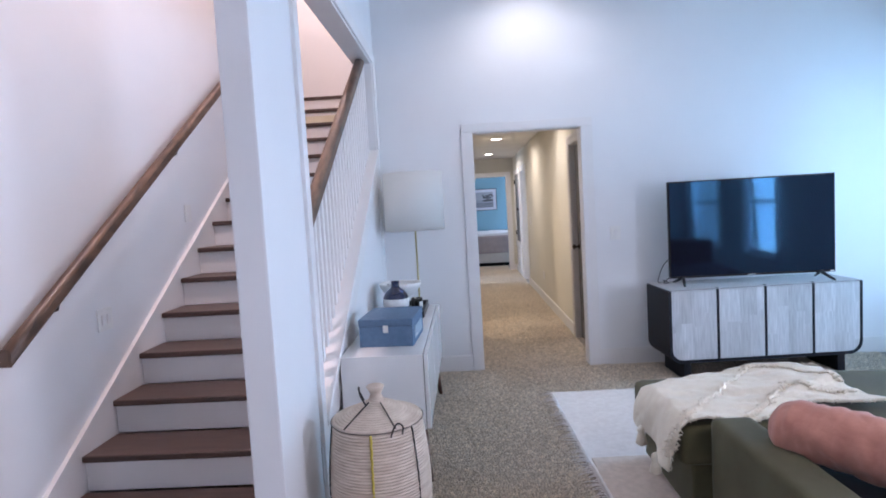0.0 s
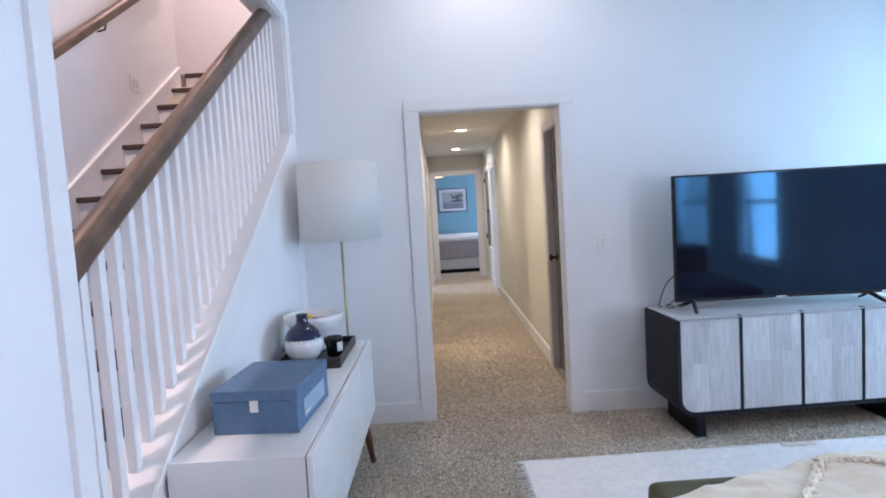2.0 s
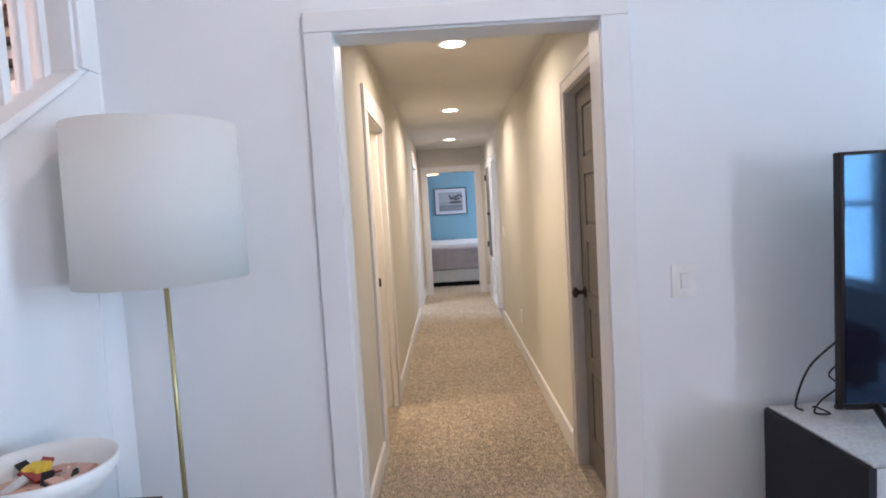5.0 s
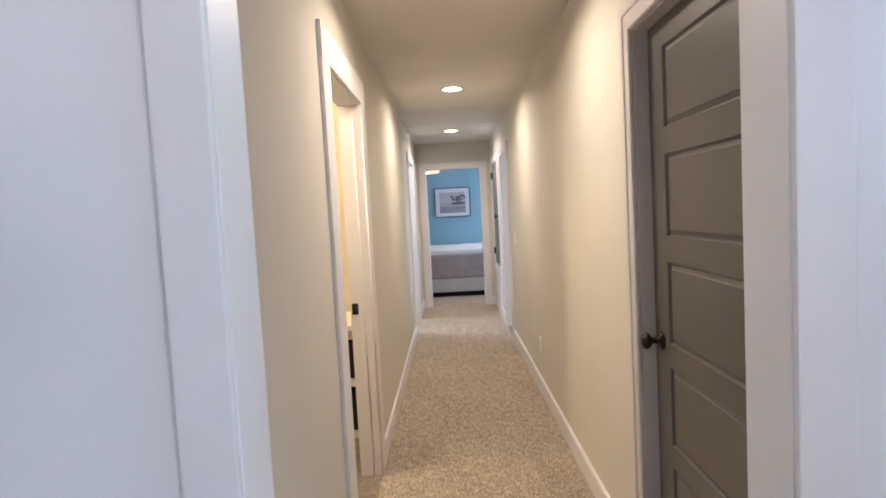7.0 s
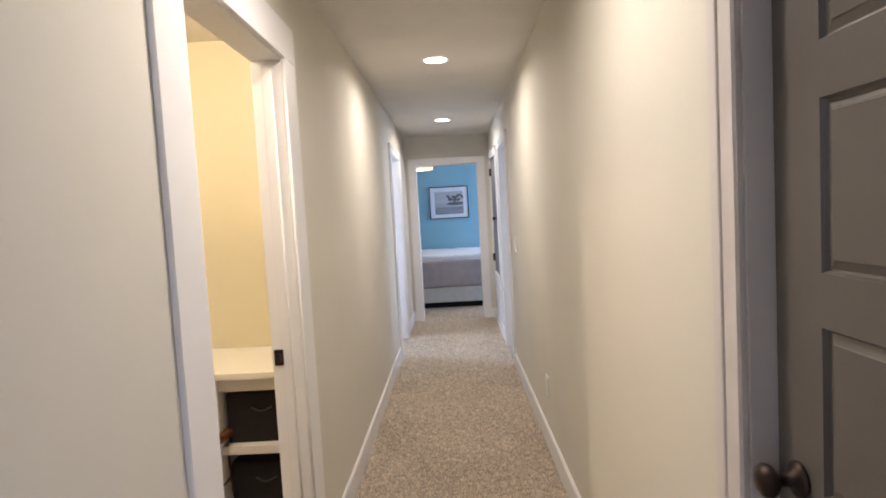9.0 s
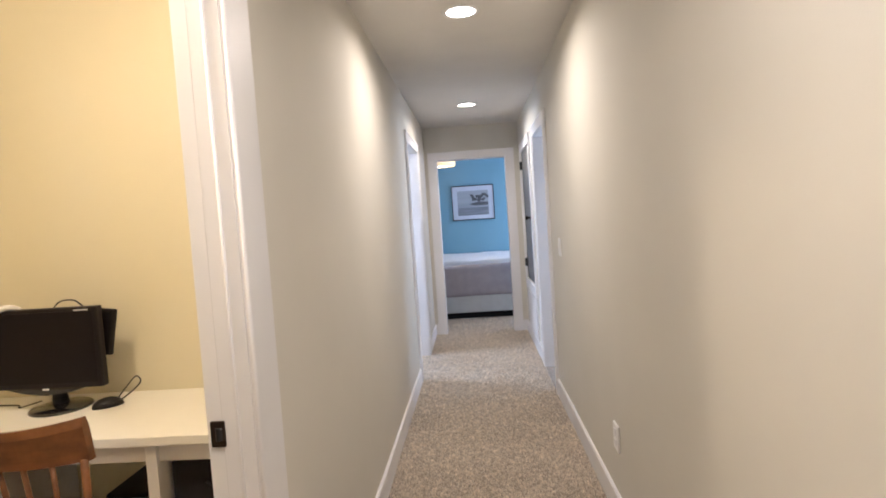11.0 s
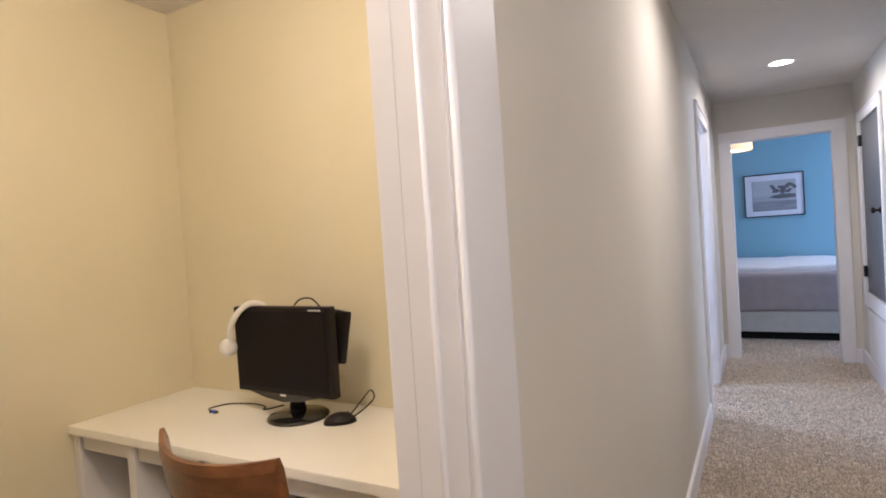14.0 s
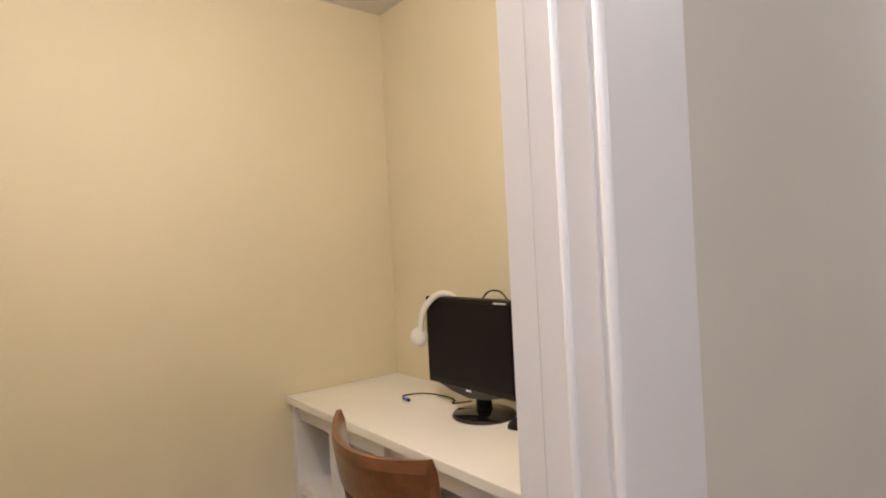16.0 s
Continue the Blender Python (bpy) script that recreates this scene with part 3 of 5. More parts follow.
bm = prism(bmesh.new(), [(3.165, 0.0), (5.40, 0.0), (5.40, cap(5.40)), (3.165, cap(3.165))], "x", -0.665, -0.535)
tagged(link("wall_knee", bm, WALL), kind="structure")
bm = prism(bmesh.new(), [(3.09, cap(3.09) - 0.165), (5.50, cap(5.50) - 0.165), (5.50, cap(5.50) - 0.002), (3.09, cap(3.09) - 0.002)], "x", -0.534, -0.523)
trim = tagged(new("trim_stair"), "white painted trim boards of the stair opening", "trim", "", "structure")
part("stringer_board", bm, TRIM, trim)
part("end_board", B(-0.534, -0.512, 3.10, 3.168, 0.0, 2.72, bevel=0.003), TRIM, trim)
part("end_board", B(-0.534, -0.514, 5.405, 5.50, cap(5.45), 2.72, bevel=0.003), TRIM, trim)
part("head_board", B(-0.534, -0.513, 3.168, 5.405, 2.65, 2.74, bevel=0.003), TRIM, trim)
part("jamb", B(-0.672, -0.528, 5.385, 5.402, cap(5.39), 2.65), TRIM, trim)
part("soffit_board", B(-0.672, -0.528, 3.166, 5.385, 2.636, 2.652), TRIM, trim)
part("jamb", B(-0.648, -0.528, 3.163, 3.178, cap(3.17), 2.636), TRIM, trim)

bal = tagged(new("balustrade"), "white square balusters under a dark wooden handrail", "balustrade")
bm = prism(bmesh.new(), [(3.18, cap(3.18)), (5.384, cap(5.384)), (5.384, cap(5.384) + 0.034), (3.18, cap(3.18) + 0.034)], "x", -0.685, -0.508, bevel=0.005)
part("cap_rail", bm, TRIM, bal, "white sloping base rail")


def rail_z(y):
    """Height of the underside of the handrail."""
    return 1.393 + 0.652 * (y - 3.43)


nb = 25
for k in range(nb):
    y = 3.218 + 0.0885 * k
    h = 0.016
    bm = prism(bmesh.new(), [(y - h, cap(y - h) + 0.02), (y + h, cap(y + h) + 0.02), (y + h, rail_z(y + h) + 0.012), (y - h, rail_z(y - h) + 0.012)], "x", -0.6 - h, -0.6 + h, bevel=0.002)
    part("baluster", bm, TRIM, bal)


def rail_bar(y0, y1, x, zf, w, h):
    """A handrail with a rounded, slightly waisted section, along the slope."""
    bm = bmesh.new()
    sec = [(-0.42, 0.0), (0.42, 0.0), (0.5, 0.18), (0.40, 0.36), (0.5, 0.62), (0.42, 0.85), (0.2, 1.0), (-0.2, 1.0), (-0.42, 0.85), (-0.5, 0.62), (-0.40, 0.36), (-0.5, 0.18)]
    rings = []
    for k in range(25):
        y = y0 + (y1 - y0) * k / 24
        rings.append([bm.verts.new((x + a * w, y, zf(y) + b * h)) for a, b in sec])
    n = len(sec)
    for a, b in zip(rings, rings[1:]):
        for k in range(n):
            f = bm.faces.new((a[k], a[(k + 1) % n], b[(k + 1) % n], b[k]))
            f.smooth = True
    bm.faces.new(rings[0][::-1])
    bm.faces.new(rings[-1])
    return bm


part("handrail", rail_bar(3.18, 5.383, -0.6, rail_z, 0.066, 0.088), RAIL, bal, "dark stained wooden handrail")

wr = tagged(new("wall_handrail"), "dark stained wooden handrail fixed along the stair wall", "handrail")
part("rail", rail_bar(2.77, 6.45, -1.655, lambda y: 0.918 + 0.664 * (y - 2.792), 0.056, 0.07), RAIL, wr)
for y in (3.1, 4.3, 5.5, 6.3):
    z = 0.918 + 0.664 * (y - 2.792)
    part("bracket", tube(bmesh.new(), [(-1.719, y, z - 0.06), (-1.67, y, z - 0.05), (-1.655, y, z + 0.004)], 0.006), BRONZE, wr, "small metal bracket")


# ---------- windows of the living room ----------
def window(name, y0, y1, z0, z1, x=4.2, d=1):
    """A double-hung window in a wall along y; x is the room face, d the way out."""
    w = tagged(new(name), "white double-hung window with daylight outside", "window", "", "structure")

    def piece(nm, a, b, c0, c1, e0, e1, m, bevel=0.004):
        u, v = sorted((x + d * a, x + d * b))
        return part(nm, B(u, v, c0, c1, e0, e1, bevel=bevel), m, w)
    for a, b, c0, c1 in ((y0, y0 + 0.05, z0, z1), (y1 - 0.05, y1, z0, z1), (y0 + 0.05, y1 - 0.05, z1 - 0.05, z1), (y0 + 0.05, y1 - 0.05, z0, z0 + 0.06)):
        piece("window_frame", 0.03, 0.09, a, b, c0, c1, TRIM)
    zm = (z0 + z1) / 2
    piece("meeting_rail", 0.035, 0.085, y0 + 0.05, y1 - 0.05, zm - 0.025, zm + 0.025, TRIM)
    for a, b in ((z0 + 0.06, zm - 0.025), (zm + 0.025, z1 - 0.05)):
        piece("pane", 0.058, 0.062, y0 + 0.05, y1 - 0.05, a, b, GLASS, 0.0).visible_shadow = False
    piece("window_sill", -0.05, 0.03, y0 - 0.06, y1 + 0.06, z0 - 0.03, z0, TRIM, 0.005)
    for lo, hi, zb, zt in ((y0 - 0.09, y0, z0 - 0.03, z1 + 0.09), (y1, y1 + 0.09, z0 - 0.03, z1 + 0.09), (y0, y1, z1, z1 + 0.09)):
        piece("window_casing", -0.018, 0.0, lo, hi, zb, zt, TRIM)


window("window_1", 4.15, 5.1, 0.58, 2.3)
window("window_2", 0.25, 1.36, 0.45, 2.05)
window("window_3", -2.55, -0.95, 0.45, 2.05)
window("window_4", 13.9, 15.3, 0.75, 2.2, 3.2)
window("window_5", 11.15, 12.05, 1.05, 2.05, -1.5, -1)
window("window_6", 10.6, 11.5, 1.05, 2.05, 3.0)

# ---------- recessed ceiling lamps ----------
def downlight(x, y, z, label, group):
    t = thing("recessed_downlight", (x, y, z), label, "ceiling light", group)
    part("trim_ring", lathe(bmesh.new(), [(0.073, -0.001), (0.075, -0.006), (0.096, -0.005), (0.100, -0.001)], n=32, caps=False), WHITEP, t)
    lens = part("lens", lathe(bmesh.new(), [(0.074, -0.0035), (0.0741, -0.0025)], n=32), LAMPON, t, "glowing warm white lens")
    return t


for yy in HALL_LAMPS:
    downlight(LAMP_X, yy, HH, "round white recessed downlight lit in hall ceiling", "hall downlights")
downlight(0.75, 4.95, LH, "round white recessed downlight lit in living room ceiling", "living room downlights")
downlight(2.6, 1.0, LH, "round white recessed downlight lit in living room ceiling", "living room downlights")
downlight(-1.15, 3.2, SH, "round white recessed downlight lit above the stairs", "stair downlights")
downlight(-1.15, 7.1, SH, "round white recessed downlight lit above the stairs", "stair downlights")


# ---------- television and its stand ----------
def rounded_rect(x0, x1, z0, z1, rb, rt, n=8):
    """Outline in x and z with rounded lower (rb) and upper (rt) corners."""
    out = []
    for cx, cz, r, a0 in ((x1 - rb, z0 + rb, rb, -90), (x1 - rt, z1 - rt, rt, 0), (x0 + rt, z1 - rt, rt, 90), (x0 + rb, z0 + rb, rb, 180)):
        for k in range(n + 1):
            a = radians(a0 + 90 * k / n)
            out.append((cx + r * math.cos(a), cz + r * math.sin(a)))
    return out


stand = thing("tv_stand", (2.4075, 5.238, 0), "whitewashed wood media cabinet with rounded charcoal shell", "tv stand", turn=2.5)
HW, HD = 0.74, 0.226
outer = rounded_rect(-HW, HW, 0.135, 0.70, 0.10, 0.008)
inner = rounded_rect(-HW + 0.022, HW - 0.022, 0.160, 0.702, 0.08, 0.004)
bm = bmesh.new()
prism(bm, outer, "y", -HD + 0.02, HD)
part("body", bm, CHARCOAL, stand, "charcoal lacquered body")
bm = bmesh.new()
ro = [(bm.verts.new((x, -HD, z)), bm.verts.new((x, -HD + 0.021, z))) for x, z in outer]
ri = [(bm.verts.new((x, -HD, z)), bm.verts.new((x, -HD + 0.021, z))) for x, z in inner]
n = len(outer)
for k in range(n):
    j = (k + 1) % n
    bm.faces.new((ro[k][0], ro[j][0], ri[j][0], ri[k][0]))
    bm.faces.new((ro[k][0], ro[k][1], ro[j][1], ro[j][0]))
    bm.faces.new((ri[k][0], ri[j][0], ri[j][1], ri[k][1]))
part("front_rim", bm, CHARCOAL, stand)
part("top", B(-HW + 0.012, HW - 0.012, -HD - 0.002, HD - 0.006, 0.699, 0.706, bevel=0.002), WASH, stand, "whitewashed wooden top")
dw = (2 * HW - 0.044 - 3 * 0.022) / 4
for i in range(4):
    x0 = -HW + 0.022 + i * (dw + 0.022)
    x1 = x0 + dw
    rl, rr = (0.08 if i == 0 else 0.003), (0.08 if i == 3 else 0.003)
    pts = []
    for cx, cz, r, a0 in ((x1 - rr, 0.160 + rr, rr, -90), (x1 - 0.003, 0.694 - 0.003, 0.003, 0), (x0 + 0.003, 0.694 - 0.003, 0.003, 90), (x0 + rl, 0.160 + rl, rl, 180)):
        for k in range(7):
            a = radians(a0 + 90 * k / 6)
            pts.append((cx + r * math.cos(a), cz + r * math.sin(a)))
    dr = part("cabinet_door", prism(bmesh.new(), pts, "y", -HD + 0.003, -HD + 0.02), WASH, stand)
    # staves of the veneered door front
    rng = random.Random(i)
    xs = [x0 + dw * q for q in (0, 0.17 + 0.05 * rng.random(), 0.42 + 0.05 * rng.random(), 0.63 + 0.06 * rng.random(), 0.84, 1)]
    for a, b in zip(xs, xs[1:]):
        cutz = 0.30 + 0.28 * rng.random()
        low = 0.160 + (0.085 if (rl > 0.05 and a < x0 + 0.02) or (rr > 0.05 and b > x1 - 0.02) else 0.004)
        for za, zb in ((low, cutz), (cutz, 0.690)):
            if rl > 0.05 and a < x0 + 0.02 and za == low or rr > 0.05 and b > x1 - 0.02 and za == low:
                if zb - za < 0.04:
                    continue
            part("stave", B(a + 0.0002, b - 0.0002, -HD + 0.001, -HD + 0.004, za + 0.0002, zb - 0.0002), WASH, dr)
for i in range(3):
    x0 = -HW + 0.022 + (i + 1) * dw + i * 0.022
    part("divider", B(x0 + 0.002, x0 + 0.020, -HD + 0.001, -HD + 0.03, 0.158, 0.709, bevel=0.002), CHARCOAL, stand, "charcoal upright strip")
for sx in (-1, 1):
    x = sx * 0.595
    part("sled_foot", B(x - 0.028, x + 0.028, -HD + 0.03, HD - 0.04, 0.0, 0.138, bevel=0.003), CHARCOAL, stand)
part("foot_bar", B(-0.567, 0.567, -0.02, 0.02, 0.10, 0.137), CHARCOAL, stand)

tv = thing("television", (2.41, 5.212, 0.706), "large black flat television switched off on splayed legs", "television", turn=-2.8)
TW = 0.628
part("cabinet", B(-TW, TW, -0.012, 0.022, 0.052, 0.822, bevel=0.006), PLASTIC, tv)
part("screen", B(-TW + 0.011, TW - 0.011, -0.0145, -0.0118, 0.070, 0.811), SCREEN, tv, "glossy dark screen")
part("lower_bezel", B(-TW + 0.004, TW - 0.004, -0.0150, -0.012, 0.054, 0.069), PLASTIC, tv)
part("badge", B(-0.03, 0.03, -0.0162, -0.0148, 0.058, 0.064), WHITEP, tv, "small pale maker's badge")
part("badge", B(TW - 0.04, TW - 0.015, -0.0162, -0.0148, 0.058, 0.066), WHITEP, tv, "small pale maker's badge")
part("back_box", B(-0.42, 0.42, 0.02, 0.055, 0.12, 0.55, bevel=0.01), PLASTIC, tv)
for sx in (-1, 1):
    for sy in (-1, 1):
        bm = bmesh.new()
        x = sx * 0.52
        tube(bm, [(x, 0.004, 0.060), (x + sx * 0.018, sy * 0.07, 0.03), (x + sx * 0.035, sy * 0.135, 0.006)], 0.015, 8, 0.009)
        part("leg", bm, BLACKM, tv)

cab = thing("power_cable", (1.83, 5.36, 0.706), "black power cables hanging from the television", "cable")
part("cord", tube(bmesh.new(), curve_pts([(0.03, 0.0, 0.23), (-0.05, 0.02, 0.14), (-0.09, 0.03, 0.02), (-0.085, 0.0, 0.004)], 12), 0.0035, 6), BLACKY, cab)
part("cord", tube(bmesh.new(), curve_pts([(0.04, -0.01, 0.17), (0.0, 0.0, 0.12), (0.03, 0.0, 0.08), (-0.02, 0.01, 0.03), (-0.06, -0.02, 0.004), (-0.03, -0.05, 0.01), (-0.07, -0.04, 0.03), (-0.04, 0.02, 0.006)], 10), 0.003, 6), BLACKY, cab)


# ---------- white console and what stands on it ----------
con = thing("console_cabinet", (-0.277, 4.243, 0), "long white lacquered sideboard on tapered walnut legs", "sideboard")
X0, X1, Y0, Y1, Z0, Z1 = -0.234, 0.190, -0.755, 0.755, 0.30, 0.692
part("body", B(X0, X1, Y0, Y1, Z0, Z1, bevel=0.003), LACQUER, con)
for i in range(3):
    a = Y0 + i * (Y1 - Y0) / 3 + 0.002
    b = Y0 + (i + 1) * (Y1 - Y0) / 3 - 0.002
    part("door", B(X1 + 0.004, X1 + 0.024, a, b, Z0 + 0.002, Z1 - 0.001, bevel=0.003), LACQUER, con, "glossy white push door")
for sx, sy in ((-1, -1), (-1, 1), (1, -1), (1, 1)):
    x, y = (X0 + 0.05 if sx < 0 else X1 - 0.035), (Y0 + 0.10 if sy < 0 else Y1 - 0.10)
    bm = tube(bmesh.new(), [(x, y, Z0 + 0.001), (x + sx * 0.035, y + sy * 0.05, 0.0)], 0.028, 14, 0.014)
    part("leg", bm, WALNUT, con, "tapered walnut leg")

box = thing("storage_box", (-0.283, 3.875, 0.692), "blue linen-covered storage box with paper label", "box", turn=-4)
part("base", B(-0.148, 0.148, -0.19, 0.19, 0.0, 0.112, bevel=0.004), BOXBLUE, box)
part("lid", B(-0.151, 0.151, -0.193, 0.193, 0.114, 0.152, bevel=0.005), BOXBLUE, box)
part("label_plate", B(-0.014, 0.014, -0.196, -0.191, 0.078, 0.118, bevel=0.001), LABEL, box, "small white paper label")
part("side_label", B(0.149, 0.153, -0.13, 0.12, 0.03, 0.095, bevel=0.001), SIDELABEL, box, "long blue-grey side label")
part("side_label_bar", B(0.152, 0.1545, -0.12, -0.06, 0.04, 0.047), LABEL, box)

tr = thing("tray", (-0.297, 4.705, 0.692), "black wooden serving tray with raised edge", "tray")
part("tray_base", B(-0.152, 0.152, -0.248, 0.248, 0.0, 0.012), TRAY, tr)
for b in ((-0.155, -0.143, -0.25, 0.25), (0.143, 0.155, -0.25, 0.25), (-0.143, 0.143, -0.25, -0.238), (-0.143, 0.143, 0.238, 0.25)):
    part("tray_edge", B(*b, 0.0, 0.045, bevel=0.002), TRAY, tr)

vase = thing("vase", (-0.345, 4.60, 0.7045), "round vase with navy glaze over textured white", "vase")
low = [(0.92 * r, z) for r, z in [(0.045, 0.0), (0.062, 0.004), (0.086, 0.03), (0.099, 0.062), (0.1005, 0.085), (0.097, 0.105)]]
bm = bmesh.new()
lathe(bm, low, n=48)
part("lower_body", bm, BISQUE, vase, "rough white glazed lower half")
up = [(0.92 * r, z) for r, z in [(0.0985, 0.100), (0.0965, 0.118), (0.085, 0.145), (0.064, 0.168), (0.043, 0.180), (0.033, 0.190), (0.030, 0.205), (0.030, 0.222), (0.033, 0.230), (0.030, 0.231), (0.026, 0.224), (0.025, 0.19)]]
bm = bmesh.new()
lathe(bm, up, n=48, caps=False)
part("upper_body", bm, NAVY, vase, "glossy navy blue upper half")
bm = bmesh.new()
for k in range(30):
    a = 2 * math.pi * k / 30
    c = Vector((0.0892 * math.cos(a), 0.0892 * math.sin(a), 0.0985))
    bmesh.ops.create_uvsphere(bm, u_segments=8, v_segments=6, radius=0.0108, matrix=Matrix.Translation(c) @ Matrix.Rotation(a, 4, "Z") @ Matrix.Diagonal((0.14, 1.05, 1.55, 1)))
part("scalloped_edge", bm, BISQUE, vase, "raised white scalloped edge", smooth=True)

bowl = thing("footed_bowl", (-0.335, 4.815, 0.7045), "white footed bowl holding wrapped sweets", "bowl")
bm = lathe(bmesh.new(), [(0.055, 0.0), (0.056, 0.004), (0.046, 0.03), (0.044, 0.055), (0.052, 0.075), (0.085, 0.098), (0.125, 0.128), (0.150, 0.165), (0.156, 0.190), (0.151, 0.193), (0.144, 0.178), (0.118, 0.142), (0.07, 0.112), (0.001, 0.104)], n=48)
part("bowl_body", bm, BOWL, bowl)
rng = random.Random(4)
for k in range(16):
    a, r = rng.random() * 6.28, 0.095 * math.sqrt(rng.random())
    m = (CANDY1, CANDY3, CANDY4, CANDY3, PLASTIC)[k % 5]
    t = thing("wrapped_sweet", (-0.335 + r * math.cos(a), 4.815 + r * math.sin(a), 0.7045 + 0.150 + 0.014 * rng.random()), "small wrapped sweet lying in the white bowl", "sweet", "sweets in the bowl", rng.random() * 180)
    bm = bmesh.new()
    bx(bm, -0.034, 0.034, -0.013, 0.013, -0.003, 0.004, bevel=0.002)
    bmesh.ops.rotate(bm, verts=bm.verts, cent=(0, 0, 0), matrix=Euler((rng.uniform(-.4, .4), rng.uniform(-.45, .45), 0)).to_matrix())
    part("wrapper", bm, m, t)
t = thing("yellow_sweet_bag", (-0.375, 4.85, 0.868), "crumpled yellow packet lying in the white bowl", "packet", "sweets in the bowl")
bm = bmesh.new()
bmesh.ops.create_icosphere(bm, subdivisions=3, radius=0.03)
for v in bm.verts:
    v.co *= 1 + 0.35 * noise.noise(v.co * 60)
    v.co.z *= 0.7
part("packet_body", bm, CANDY2, t)
filler = thing("sweet_heap", (-0.335, 4.815, 0.7045), "heap of small wrapped sweets filling the bowl", "sweets", "sweets in the bowl")
bm = bmesh.new()
lathe(bm, [(0.12, 0.140), (0.10, 0.148), (0.06, 0.152), (0.002, 0.154)], n=24)
for v in bm.verts:
    v.co.z += 0.008 * noise.noise(v.co * 45)
part("heap_body", bm, CANDY3, filler)

cdl = thing("candle_jar", (-0.205, 4.665, 0.7045), "black glass candle jar with white label", "candle")
part("jar", lathe(bmesh.new(), [(0.036, 0.0), (0.041, 0.004), (0.042, 0.085), (0.041, 0.096), (0.038, 0.096), (0.037, 0.06), (0.001, 0.06)], n=32), GLOSSP, cdl)
bm = bmesh.new()
vs = []
for k in range(9):
    a = radians(-62 + 50 * k / 8)
    vs.append([bm.verts.new((0.0432 * math.cos(a), 0.0432 * math.sin(a), z)) for z in (0.024, 0.072)])
for a, b in zip(vs, vs[1:]):
    bm.faces.new((a[0], b[0], b[1], a[1]))
part("label", bm, LABEL, cdl, "white paper label")

# ---------- floor lamp ----------
lamp = thing("floor_lamp", (-0.235, 5.255, 0), "brass floor lamp with white linen drum shade, unlit", "floor lamp")
part("foot", lathe(bmesh.new(), [(0.13, 0.0), (0.132, 0.006), (0.128, 0.016), (0.02, 0.022), (0.012, 0.03)], n=40), BRASS, lamp)
part("pole", tube(bmesh.new(), [(0, 0, 0.02), (0, 0, 0.7), (0, 0, 1.52)], 0.0075, 12), BRASS, lamp, "thin brass pole")
bm = lathe(bmesh.new(), [(0.240, 1.262), (0.242, 1.262), (0.236, 1.722), (0.234, 1.722), (0.238, 1.27), (0.240, 1.262)], n=64, caps=False)
shade = part("shade", bm, SHADE, lamp, "white linen drum shade")
part("harp", tube(bmesh.new(), [(-0.234, 0, 1.66), (0, 0, 1.655), (0.234, 0, 1.66)], 0.003, 6), BRASS, shade)
part("bulb", lathe(bmesh.new(), [(0.012, 1.50), (0.016, 1.52), (0.03, 1.57), (0.022, 1.605), (0.002, 1.615)], n=20), WHITEP, lamp)

# ---------- woven laundry basket ----------
ham = thing("laundry_basket", (-0.240, 2.920, 0), "tall woven straw laundry basket with conical lid", "basket")
prof = []
for k in range(48 * 6):
    z = 0.012 + 0.576 * k / 287
    r = 0.168 + 0.036 * math.sin(math.pi * min(1, z / 0.67) ** 0.9) + 0.0042 * abs(math.sin(math.pi * k / 6))
    prof.append((r, z))
part("woven_body", lathe(bmesh.new(), [(0.15, 0.0)] + prof, n=56), STRAW, ham, "coiled straw body")
lid = []
for k in range(79):
    t = k / 78
    r = 0.184 * (1 - t) + 0.034 * t
    z = 0.610 + 0.066 * t ** 1.1
    lid.append((r, z + 0.0028 * abs(math.sin(math.pi * k / 6))))
lid = [(0.176, 0.600), (0.187, 0.604)] + lid + [(0.027, 0.690), (0.022, 0.703), (0.027, 0.714), (0.037, 0.734), (0.033, 0.738), (0.004, 0.736)]
lid_ob = part("lid", lathe(bmesh.new(), lid, n=56), STRAW, ham, "conical coiled straw lid")
lid_ob.location.z = -0.017
part("rim_cord", tube(bmesh.new(), [(0.188 * math.cos(q / 12), 0.188 * math.sin(q / 12), 0.605) for q in range(77)], 0.0016, 5), BLACKY, lid_ob, "dark cord round the lid edge")
for k, (ang, m) in enumerate(((-128, None), (-62, None), (-89, YELLOWY), (-36, BLACKY), (-156, BLACKY), (84, BLACKY))):
    a = radians(ang)
    pts = []
    for z, r in [(p[1], p[0]) for p in prof[3::6]]:
        wob = 0.006 * math.sin(z * 160)
        pts.append(((r + 0.003) * math.cos(a + wob), (r + 0.003) * math.sin(a + wob), z))
    if m:
        part("stitched_band", tube(bmesh.new(), pts, 0.003 if m == BLACKY else 0.005, 6), m, ham, "black leather stitching" if m == BLACKY else "yellow woven stripe")
    if m is None:
        pts = [((0.182 * (1 - t) + 0.040 * t + 0.003) * math.cos(a + 0.05), (0.182 * (1 - t) + 0.040 * t + 0.003) * math.sin(a + 0.05), 0.615 + 0.064 * t) for t in [q / 10 for q in range(11)]]
        part("lid_band", tube(bmesh.new(), pts, 0.0028, 6), BLACKY, lid_ob, "black leather stitching")
